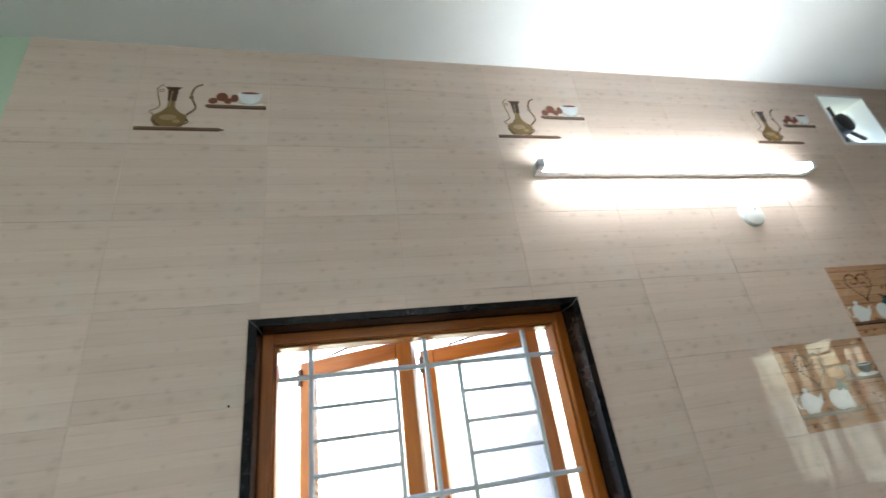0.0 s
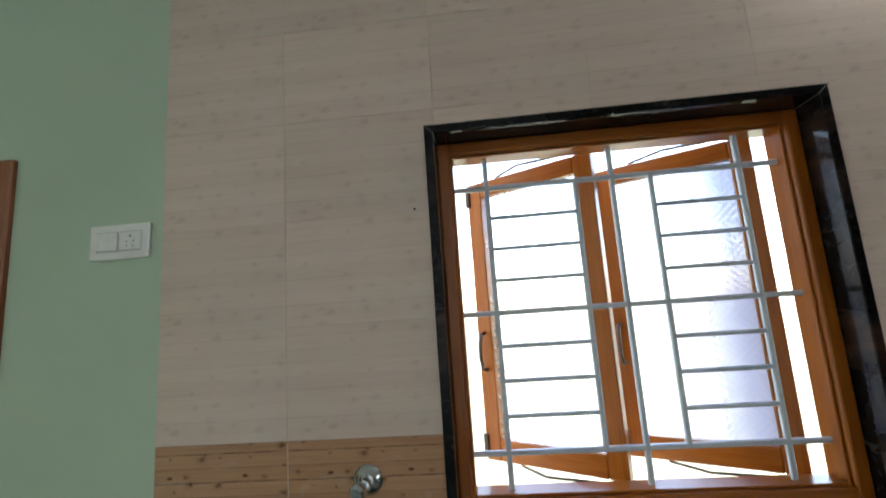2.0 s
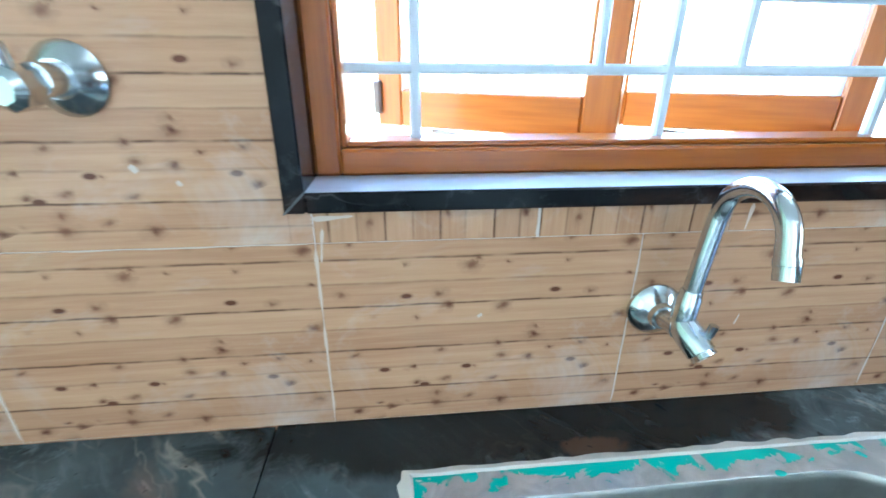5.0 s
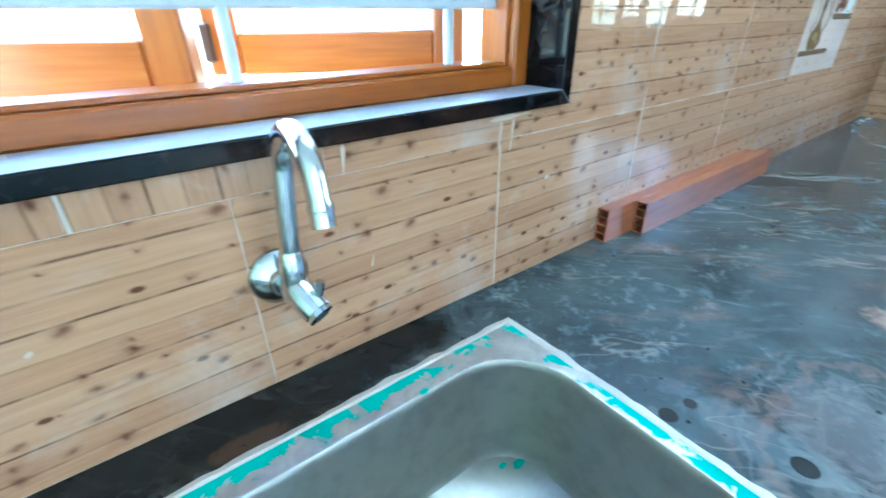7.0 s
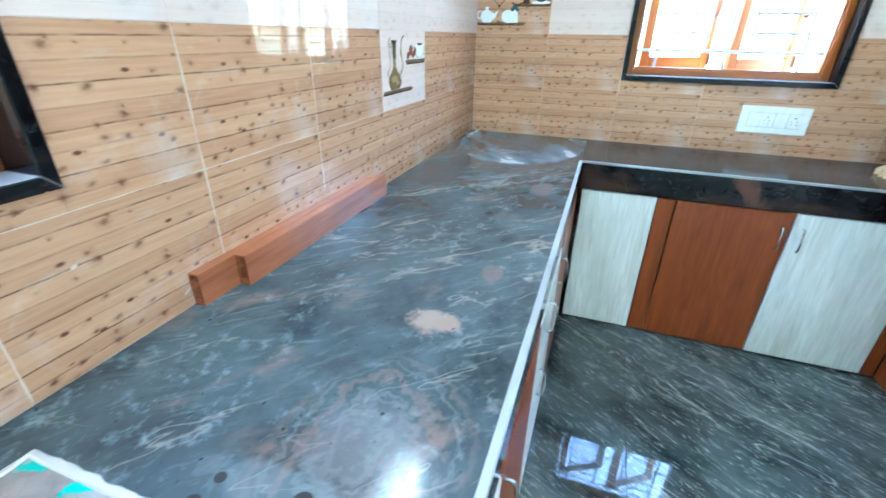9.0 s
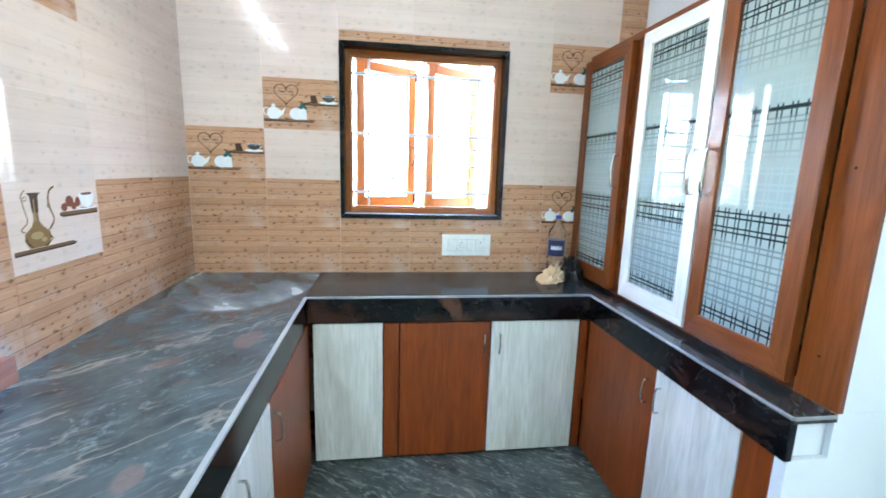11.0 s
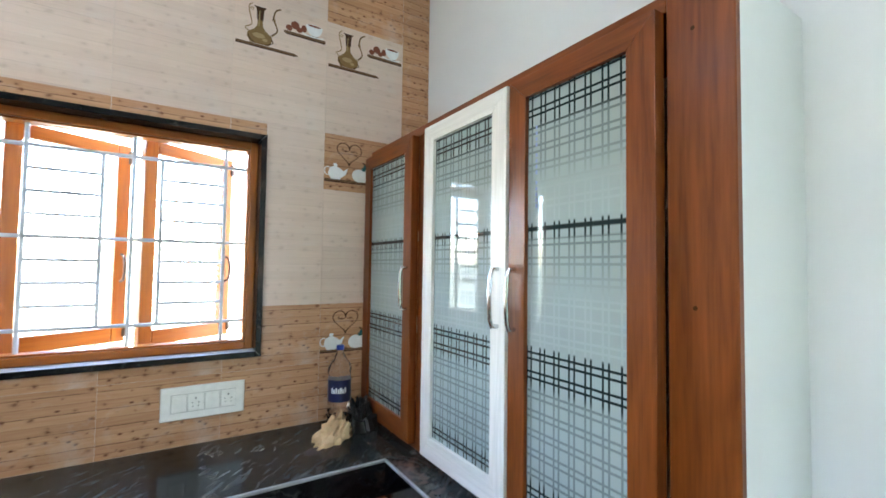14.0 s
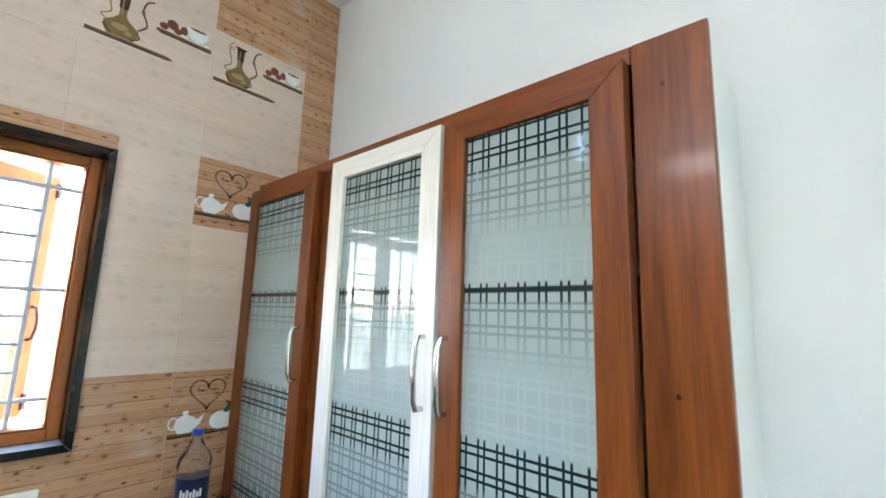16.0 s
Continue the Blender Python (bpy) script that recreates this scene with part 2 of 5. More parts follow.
def counter_stone(name, dusty):
    """Dark granite with beige curled veins; where dusty, also pink swirls, pale dust blots and one wiped corner."""
    m, nt, b = material(name, (0.01, 0.015, 0.017), 0.2)
    v = coords(nt)
    x, y, z = axes(nt, v)
    w = warped(nt, v, 3.2, 0.16)
    cloud = fuzz(nt, stretched(nt, w, 4.5, 9, -48), 1.0, 6, 0.62)
    col = blend(nt, ramp(nt, cloud, [(0.34, 0), (0.68, 1)]), *(((0.007, 0.0108, 0.0118), (0.046, 0.066, 0.069)) if dusty else ((0.004, 0.0045, 0.005), (0.02, 0.02, 0.021))))
    dim = ramp(nt, fuzz(nt, stretched(nt, w, 3, 7, -48, (4, 1, 0)), 1.0, 4), [(0.42, 0.0), (0.62, 0.75)])
    col = blend(nt, dim, col, (0.012, 0.016, 0.019))
    # short feathery streaks and crisp curled veins along the stone's run
    feather = fuzz(nt, stretched(nt, w, 9, 55, -46, (2, 5, 0)), 1.0, 5, 0.62)
    col = blend(nt, calc(nt, "MULTIPLY", ramp(nt, feather, [(0.55, 0), (0.7, 0.5)]), ramp(nt, cloud, [(0.35, 0.15), (0.6, 1)])), col, (0.17, 0.185, 0.18))
    w2 = warped(nt, v, 9.0, 0.05, 3)
    thin = veins(nt, stretched(nt, w2, 4.0, 17.0, -48), 1.0, 3, 0.016, 0.5)
    col = blend(nt, calc(nt, "MULTIPLY", thin, 0.55 if dusty else 0.16), col, (0.27, 0.235, 0.19))
    thick = veins(nt, stretched(nt, w2, 2.2, 10.0, -44, (5, 2, 0)), 1.0, 4, 0.022, 0.53)
    col = blend(nt, calc(nt, "MULTIPLY", thick, 0.6 if dusty else 0.2), col, (0.32, 0.27, 0.215))
    # pink and buff bands curling round a knot in the stone
    ragged = calc(nt, "MULTIPLY_ADD", fuzz(nt, w2, 19, 5, 0.65, 0.8), 2.6, -1.3)
    knot = oval_mask(nt, x, y, 0.93, 0.155, 0.2, 0.15)
    bands = calc(nt, "SINE", calc(nt, "ADD", calc(nt, "MULTIPLY", knot, 13.0), calc(nt, "MULTIPLY", fuzz(nt, w2, 11, 4, 0.6), 19.0)))
    near = ramp(nt, calc(nt, "ADD", knot, calc(nt, "MULTIPLY", ragged, 0.35)), [(0.55, 1), (1.25, 0)])
    col = blend(nt, calc(nt, "MULTIPLY", near, ramp(nt, bands, [(0.35, 0), (0.95, 0.5)])), col, (0.17, 0.1, 0.075))
    col = blend(nt, calc(nt, "MULTIPLY", near, ramp(nt, calc(nt, "MULTIPLY", bands, -1.0), [(0.7, 0), (1.0, 0.22)])), col, (0.26, 0.24, 0.21))
    warm = fuzz(nt, stretched(nt, w, 4, 9, -40, (4, 2, 0)), 1.0, 5, 0.6)
    col = blend(nt, ramp(nt, warm, [(0.58, 0), (0.7, 0.42)]), col, (0.2, 0.105, 0.07))
    for px, py, rx, ry, tint, amount in ((1.23, 0.178, 0.042, 0.062, (0.31, 0.19, 0.135), 0.8), (0.935, 0.165, 0.1, 0.085, (0.16, 0.145, 0.14), 0.5), (0.845, 0.24, 0.035, 0.12, (0.2, 0.24, 0.25), 0.3),
                                         (1.46, 0.12, 0.05, 0.03, (0.25, 0.13, 0.09), 0.3), (2.12, 0.1, 0.09, 0.05, (0.28, 0.15, 0.11), 0.35)):
        mask = ramp(nt, calc(nt, "ADD", oval_mask(nt, x, y, px, py, rx, ry), ragged), [(0.35, amount), (0.95, 0.0)])
        col = blend(nt, mask, col, tint)
    # dust film, cement blots, and the wet dark strip behind the sink
    film = ramp(nt, fuzz(nt, stretched(nt, v, 4, 6, 24), 1.0, 5, 0.6, 0.2), [(0.3, 0.03), (0.75, 0.27)])
    blot = ramp(nt, fuzz(nt, v, 30, 7, 0.72, 0.2), [(0.47, 0), (0.72, 0.62)])
    spots = ramp(nt, fuzz(nt, v, 120, 2, 0.5), [(0.68, 0), (0.78, 0.4)])
    where = ramp(nt, fuzz(nt, v, 5.5, 3), [(0.4, 0.05), (0.62, 1)])
    where = calc(nt, "MAXIMUM", where, ramp(nt, oval_mask(nt, x, y, 0.86, 0.5, 0.28, 0.2), [(0.4, 1.0), (1.5, 0)]))
    amt = calc(nt, "MAXIMUM", film, calc(nt, "MULTIPLY", calc(nt, "MAXIMUM", blot, spots), where))
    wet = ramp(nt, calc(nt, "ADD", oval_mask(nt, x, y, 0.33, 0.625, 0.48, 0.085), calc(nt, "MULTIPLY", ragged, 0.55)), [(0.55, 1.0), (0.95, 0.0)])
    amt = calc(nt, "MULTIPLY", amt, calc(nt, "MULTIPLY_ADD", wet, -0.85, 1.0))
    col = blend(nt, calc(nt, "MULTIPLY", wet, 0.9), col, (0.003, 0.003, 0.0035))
    rust = ramp(nt, calc(nt, "ADD", oval_mask(nt, x, y, 0.4, 0.575, 0.06, 0.02), ragged), [(0.4, 0.7), (0.8, 0)])
    col = blend(nt, rust, col, (0.085, 0.04, 0.022))
    col = blend(nt, calc(nt, "MULTIPLY", amt, 1.0 if dusty else 0.3), col, (0.26, 0.315, 0.325))
    pits = ramp(nt, fuzz(nt, v, 70, 2, 0.5, 0.2), [(0.25, 0.8), (0.31, 0)])
    col = blend(nt, pits, col, (0.006, 0.006, 0.007))
    ro = calc(nt, "MULTIPLY_ADD", fuzz(nt, v, 6, 4), 0.1, 0.07)
    ro = calc(nt, "ADD", ro, calc(nt, "MULTIPLY", amt, 0.15))
    # dust left by a wiping hand: a rounded edge and swirls inside it
    r = oval_mask(nt, x, y, 2.93, 0.31, 0.54, 0.34)
    sweep = ramp(nt, fuzz(nt, stretched(nt, w, 2.5, 9, 35), 1.0, 3, 0.5), [(0.3, 0.05), (0.75, 1)])
    swept = ramp(nt, calc(nt, "ADD", r, calc(nt, "MULTIPLY", ragged, 0.1)), [(0.0, 0.1), (0.6, 0.5), (0.85, 0.75), (1.25, 0.0)])
    swept = calc(nt, "MULTIPLY", swept, sweep)
    col = blend(nt, swept, col, (0.4, 0.45, 0.47))
    ro = calc(nt, "ADD", ro, calc(nt, "MULTIPLY", swept, 0.3))
    put(nt, b.inputs["Base Color"], col)
    put(nt, b.inputs["Roughness"], ro)
    b.inputs["Specular IOR Level"].default_value = 0.3 if dusty else 0.25
    relief(nt, b, fuzz(nt, v, 150, 3), 0.03, 0.0005)
    return m


def black_stone():
    """Polished black granite with brown drifts and fine grey veins."""
    m, nt, b = material("black_granite", (0.004, 0.004, 0.005), 0.1)
    v = coords(nt)
    x, y, z = axes(nt, v)
    w = warped(nt, v, 5.0, 0.12)
    col = blend(nt, ramp(nt, fuzz(nt, w, 7, 5), [(0.4, 0), (0.7, 1)]), (0.002, 0.0022, 0.0027), (0.009, 0.0095, 0.011))
    drift = fuzz(nt, mapped(nt, w, (2.6, 2.6, 7), (3, 1, 0)), 1.0, 5, 0.6)
    col = blend(nt, ramp(nt, drift, [(0.52, 0), (0.66, 0.75)]), col, (0.05, 0.024, 0.016))
    ragged = calc(nt, "MULTIPLY_ADD", fuzz(nt, mapped(nt, w, (1, 1, 0.6)), 17, 5, 0.65, 0.8), 2.4, -1.2)
    lean = calc(nt, "MULTIPLY_ADD", z, -0.75, y)
    patch = ramp(nt, calc(nt, "ADD", oval_mask(nt, lean, z, 0.71, -0.06, 0.05, 0.16), calc(nt, "MULTIPLY", ragged, 1.5)), [(0.2, 0.8), (1.1, 0)])
    col = blend(nt, patch, col, (0.105, 0.046, 0.028))
    line = calc(nt, "MAXIMUM", veins(nt, mapped(nt, w, (1, 1, 1.6)), 7, 4, 0.014, 0.52), calc(nt, "MULTIPLY", veins(nt, mapped(nt, w, (1, 1, 2.2), (4, 4, 1)), 15, 3, 0.02, 0.56), 0.6))
    col = blend(nt, calc(nt, "MULTIPLY", line, 0.4), col, (0.11, 0.1, 0.095))
    dust = ramp(nt, fuzz(nt, v, 34, 4, 0.6, 0.3), [(0.6, 0), (0.75, 0.08)])
    col = blend(nt, dust, col, (0.3, 0.32, 0.33))
    put(nt, b.inputs["Base Color"], col)
    put(nt, b.inputs["Roughness"], calc(nt, "ADD", calc(nt, "MULTIPLY_ADD", fuzz(nt, v, 6, 4), 0.08, 0.06), dust))
    b.inputs["Specular IOR Level"].default_value = 0.16
    return m


def floor_stone():
    """Polished green-black marble with short pale strokes all running one way."""
    m, nt, b = material("green_black_marble", (0.03, 0.04, 0.04), 0.04)
    v = coords(nt)
    w = warped(nt, v, 2.2, 0.12)
    cloud = fuzz(nt, stretched(nt, w, 3, 7, 56), 1.0, 5, 0.6)
    col = blend(nt, ramp(nt, cloud, [(0.32, 0), (0.7, 1)]), (0.016, 0.025, 0.026), (0.11, 0.14, 0.137))
    stroke = fuzz(nt, stretched(nt, w, 9, 36, 58, (2, 5, 0)), 1.0, 5, 0.62)
    col = blend(nt, calc(nt, "MULTIPLY", ramp(nt, stroke, [(0.54, 0), (0.7, 0.5)]), ramp(nt, cloud, [(0.35, 0.3), (0.6, 1)])), col, (0.36, 0.4, 0.385))
    fine = fuzz(nt, stretched(nt, w, 24, 85, 54, (7, 1, 0)), 1.0, 4, 0.6)
    col = blend(nt, ramp(nt, fine, [(0.56, 0), (0.72, 0.55)]), col, (0.45, 0.5, 0.48))
    line = veins(nt, stretched(nt, w, 1.6, 9, 60, (3, 3, 0)), 1.0, 4, 0.014, 0.5)
    col = blend(nt, calc(nt, "MULTIPLY", line, 0.45), col, (0.5, 0.53, 0.51))
    put(nt, b.inputs["Base Color"], col)
    put(nt, b.inputs["Roughness"], calc(nt, "MULTIPLY_ADD", fuzz(nt, v, 6, 4), 0.04, 0.02))
    return m


def worn_metal(name, color, rough, scratch=40.0):
    m, nt, b = material(name, color, rough, 1.0)
    v = coords(nt)
    s = fuzz(nt, mapped(nt, v, (scratch, scratch * 0.25, scratch)), 1.0, 5)
    put(nt, b.inputs["Roughness"], calc(nt, "MULTIPLY_ADD", s, 0.3, rough - 0.12))
    blot = ramp(nt, fuzz(nt, v, 28, 4), [(0.45, 0), (0.75, 0.5)])
    put(nt, b.inputs["Base Color"], blend(nt, blot, color, tuple(0.6 * c for c in color)))
    return m


def plain(name, color, rough=0.45, metal=0.0):
    m, nt, b = material(name, color, rough, metal)
    n = fuzz(nt, coords(nt), 45, 3)
    put(nt, b.inputs["Base Color"], blend(nt, ramp(nt, n, [(0.35, 0), (0.65, 1)]), tuple(0.92 * c for c in color), color))
    return m


def plaid_glass():
    """Frosted glass with a printed black tartan that fades in bands."""
    m, nt, b = material("plaid_frosted_glass", (0.6, 0.68, 0.66), 0.06)
    v = coords(nt)
    x, y, z = axes(nt, v)

    def pair(c, pitch):
        f = calc(nt, "FRACT", calc(nt, "DIVIDE", calc(nt, "ADD", c, 10.0), pitch))
        return ramp(nt, f, [(0.0, 0), (0.25, 0), (0.27, 1), (0.37, 1), (0.39, 0), (0.58, 0), (0.6, 1), (0.7, 1), (0.72, 0)])

    band = ramp(nt, calc(nt, "DIVIDE", z, 1.2), [(0.075, 1.0), (0.125, 1.0), (0.135, 0.5), (0.22, 0.42), (0.31, 0.45), (0.325, 1.0), (0.398, 1.0), (0.402, 0.0), (0.5, 0.0), (0.57, 0.3), (0.618, 0.5), (0.624, 0.95), (0.648, 1.0), (0.655, 0.0), (0.73, 0.05), (0.79, 0.38), (0.85, 0.5), (0.862, 1.0), (0.93, 1.0)])
    # one plain bar with short ticks where the second field of tartan ends
    off = calc(nt, "ABSOLUTE", calc(nt, "SUBTRACT", z, 0.772))
    bar = ramp(nt, off, [(0.0045, 1), (0.006, 0)])
    tick = calc(nt, "MULTIPLY", ramp(nt, off, [(0.014, 1), (0.016, 0)]), pair(x, 0.045))
    level = ramp(nt, off, [(0.022, 1), (0.03, 0)])
    across_ = calc(nt, "MULTIPLY", pair(z, 0.047), calc(nt, "SUBTRACT", 1.0, level))
    grid = calc(nt, "MAXIMUM", pair(x, 0.045), across_)
    mask = calc(nt, "MAXIMUM", calc(nt, "MULTIPLY", grid, band), calc(nt, "MAXIMUM", bar, tick))
    frost = fuzz(nt, v, 6, 3)
    ground_col = blend(nt, frost, (0.26, 0.325, 0.32), (0.32, 0.385, 0.38))
    pale = calc(nt, "MULTIPLY", grid, ramp(nt, band, [(0.0, 0.13), (0.3, 0.0)]))
    ground_col = blend(nt, pale, ground_col, (0.52, 0.59, 0.58))
    put(nt, b.inputs["Base Color"], blend(nt, mask, ground_col, (0.012, 0.022, 0.022)))
    b.inputs["Specular IOR Level"].default_value = 0.4
    put(nt, b.inputs["Roughness"], 0.03)
    return m


def window_glass():
    m, nt, b = material("etched_window_glass", (0.93, 0.92, 0.97), 0.02)
    v = coords(nt)
    x, y, z = axes(nt, v)
    b.inputs["Transmission Weight"].default_value = 1.0
    b.inputs["IOR"].default_value = 1.03
    stroke = calc(nt, "FRACT", calc(nt, "MULTIPLY", calc(nt, "ADD", x, calc(nt, "MULTIPLY", z, 1.0)), 42.0))
    field = fuzz(nt, mapped(nt, v, (17, 17, 17)), 1.0, 0)
    etched = calc(nt, "MULTIPLY", ramp(nt, stroke, [(0.0, 0), (0.45, 0), (0.5, 1)]), ramp(nt, field, [(0.48, 0), (0.52, 1)]))
    put(nt, b.inputs["Base Color"], blend(nt, etched, (0.9, 0.88, 0.97), (0.98, 0.98, 1.0)))
    put(nt, b.inputs["Roughness"], calc(nt, "MULTIPLY_ADD", etched, 0.25, 0.12))
    return m


def frosted_pane():
    """Lavender frosted glass, clear towards its free edge, with etched strokes."""
    m, nt, b = material("lavender_frosted_glass", (0.95, 0.94, 1.0), 0.1)
    b.inputs["Transmission Weight"].default_value = 1.0
    b.inputs["IOR"].default_value = 1.03
    v = coords(nt)
    x, y, z = axes(nt, v)
    stroke = calc(nt, "FRACT", calc(nt, "MULTIPLY", calc(nt, "SUBTRACT", x, z), 48.0))
    block = fuzz(nt, v, 22, 0)
    other = calc(nt, "FRACT", calc(nt, "MULTIPLY", calc(nt, "ADD", x, z), 48.0))
    pick = ramp(nt, block, [(0.49, 0), (0.51, 1)])
    hatch = blend(nt, pick, ramp(nt, stroke, [(0.0, 0), (0.55, 0), (0.6, 1)]), ramp(nt, other, [(0.0, 0), (0.55, 0), (0.6, 1)]))
    amount = ramp(nt, calc(nt, "MULTIPLY", x, -2.5), [(0.2, 0.8), (0.75, 0.0)])
    amount = calc(nt, "MULTIPLY", amount, calc(nt, "SUBTRACT", 1.0, calc(nt, "MULTIPLY", hatch, 0.09)))
    t = nt.nodes.new("ShaderNodeBsdfTranslucent")
    t.inputs["Color"].default_value = (0.27, 0.255, 0.34, 1)
    mix = nt.nodes.new("ShaderNodeMixShader")
    put(nt, mix.inputs[0], amount)
    nt.links.new(b.outputs[0], mix.inputs[1])
    nt.links.new(t.outputs[0], mix.inputs[2])
    nt.links.new(mix.outputs[0], nt.nodes["Material Output"].inputs["Surface"])
    return m


def sink_rim():
    """Brushed steel with torn remnants of a teal protective film near its outer edge."""
    m, nt, b = material("steel_with_teal_film", (0.6, 0.6, 0.58), 0.28, 1.0)
    v = coords(nt)
    x, y, z = axes(nt, v)
    # distance in from the rim's outer edge
    dx = calc(nt, "SUBTRACT", 0.303, calc(nt, "ABSOLUTE", x))
    dy = calc(nt, "SUBTRACT", 0.227, calc(nt, "ABSOLUTE", y))
    d = calc(nt, "MINIMUM", dx, dy)
    rag = fuzz(nt, v, 30, 5, 0.6, 1.0)
    edge = ramp(nt, calc(nt, "ADD", calc(nt, "MULTIPLY", d, 12.0), calc(nt, "MULTIPLY", rag, 1.0)), [(0.74, 1), (0.76, 0)])
    dry = calc(nt, "MULTIPLY", edge, ramp(nt, fuzz(nt, v, 15, 3, 0.5, 0.6), [(0.44, 0), (0.46, 1)]))
    put(nt, b.inputs["Base Color"], blend(nt, dry, blend(nt, ramp(nt, rag, [(0.4, 0), (0.7, 1)]), (0.42, 0.43, 0.42), (0.58, 0.59, 0.57)), (0.012, 0.36, 0.28)))
    put(nt, b.inputs["Metallic"], calc(nt, "SUBTRACT", 1.0, dry))
    put(nt, b.inputs["Roughness"], calc(nt, "MULTIPLY_ADD", dry, 0.12, 0.4))
    return m


TILE_PINE = pine_print("pine_print_tile", (0.575, 0.343, 0.2), (0.38, 0.193, 0.104), (0.05, 0.019, 0.01), (0.13, 0.05, 0.027), 1.0, 0.03)
TILE_PALE = pine_print("bleached_plank_tile", (0.7, 0.56, 0.485), (0.61, 0.475, 0.405), (0.36, 0.28, 0.22), (0.31, 0.22, 0.17), 0.3, 0.03, False)
GROUT = paint("grout", (0.6, 0.51, 0.44), 0.7)
DARK_GROUT = paint("dark_floor_grout", (0.06, 0.07, 0.07), 0.6)
WHITE_GROUT = paint("white_grout_smear", (0.6, 0.46, 0.36), 0.3, 0.1)
WHITE = paint("white_wall_paint", (0.715, 0.735, 0.74), 0.5, 0.03)
CEILING_WHITE = paint("ceiling_white", (0.8, 0.81, 0.82), 0.6, 0.02)
GREEN = paint("pale_green_paint", (0.45, 0.565, 0.435), 0.45, 0.03)
COUNTER = counter_stone("dark_swirled_granite", True)
CLEAN_COUNTER = counter_stone("clean_dark_granite", False)
BLACK_STONE = black_stone()
# sill tone: dust, lightened further to paint in the sky's reflection
DUSTY_SHEEN = paint("dusty_sheen_granite_sill", (0.4, 0.41, 0.415), 0.32, 0.2)
SAWN = paint("sawn_granite_edge", (0.38, 0.385, 0.38), 0.5, 0.25)
FLOOR_STONE = floor_stone()
TEAK = veined_wood("varnished_orange_teak", (0.35, 0.1, 0.0085), (0.24, 0.056, 0.004), 0.32, "z", 30, 0.2)
TEAK_FLAT = veined_wood("varnished_orange_teak_rail", (0.35, 0.1, 0.0085), (0.24, 0.056, 0.004), 0.32, "x", 30, 0.2)
RED_WOOD = veined_wood("reddish_brown_laminate", (0.215, 0.056, 0.0095), (0.115, 0.026, 0.004), 0.36, "z", 30, 0.12)
RED_FLAT = veined_wood("reddish_brown_rail", (0.215, 0.056, 0.0095), (0.115, 0.026, 0.004), 0.36, "x", 30, 0.12)
BASE_RED = veined_wood("deep_red_brown_laminate", (0.25, 0.054, 0.009), (0.14, 0.025, 0.004), 0.38, "z", 30, 0.0)
PALE_WOOD = veined_wood("whitewashed_laminate", (0.74, 0.74, 0.7), (0.5, 0.5, 0.45), 0.35, "z", 18, 0.15, 0.012)
PALE_FRAME = veined_wood("white_woodgrain_frame", (0.79, 0.785, 0.745), (0.63, 0.625, 0.585), 0.35, "z", 40, 0.15, 0.02)
PALE_RAIL = veined_wood("white_woodgrain_rail", (0.79, 0.785, 0.745), (0.63, 0.625, 0.585), 0.35, "x", 40, 0.15, 0.02)
DOOR_WOOD = veined_wood("dark_red_door_wood", (0.3, 0.1, 0.04), (0.18, 0.05, 0.02), 0.35, "z", 24, 0.2)
GRILLE = plain("grey_blue_steel_paint", (0.55, 0.58, 0.62), 0.42)
CHROME = worn_metal("chrome", (0.6, 0.63, 0.64), 0.14)
STEEL = worn_metal("brushed_stainless_steel", (0.4, 0.4, 0.365), 0.42)
RIM = sink_rim()
TEAL_FILM = plain("teal_film", (0.012, 0.36, 0.28), 0.4)
BRONZE = plain("dark_bronze", (0.09, 0.06, 0.05), 0.35, 0.8)
PLASTIC = plain("white_plastic", (0.82, 0.82, 0.8), 0.3)
GAP = plain("grey_seam", (0.5, 0.5, 0.49), 0.5)
STAIN = plain("dried_black_stain", (0.012, 0.01, 0.009), 0.75)
BAG = plain("black_polythene", (0.006, 0.006, 0.007), 0.42)
JOINT = plain("dark_joint_filler", (0.1, 0.1, 0.1), 0.7)
DARK = plain("black_plastic", (0.012, 0.012, 0.013), 0.35)
PLASTER = paint("rough_white_cement", (0.62, 0.57, 0.5), 0.85, 0.15)
PLAID = plaid_glass()
PANE = window_glass()
FROST = frosted_pane()
CLOTH = plain("tan_cloth", (0.66, 0.46, 0.27), 0.9)
BLUE = plain("blue_plastic", (0.012, 0.05, 0.4), 0.35)
FADED_BLUE = plain("faded_blue_stamp", (0.2, 0.27, 0.5), 0.3)
LIGHT_BRASS = plain("printed_pale_brass", (0.36, 0.25, 0.12), 0.2)
LABEL = plain("navy_label", (0.004, 0.007, 0.055), 0.3)
BRASS = plain("printed_brass", (0.22, 0.135, 0.052), 0.2)
BROWN_INK = plain("printed_dark_brown", (0.06, 0.028, 0.014), 0.2)
SHELF_INK = plain("printed_shelf_brown", (0.15, 0.085, 0.045), 0.2)
WHITE_INK = plain("printed_white", (0.78, 0.8, 0.82), 0.2)
RED_INK = plain("printed_fruit_red", (0.19, 0.06, 0.035), 0.2)
TEAL_INK = plain("printed_teal", (0.03, 0.1, 0.1), 0.2)
PVC = veined_wood("brown_pvc_profile", (0.4, 0.14, 0.06), (0.25, 0.075, 0.03), 0.36, "x", 30, 0.4)
SOIL = paint("grassy_ground", (0.3, 0.32, 0.22), 0.95, 0.2)

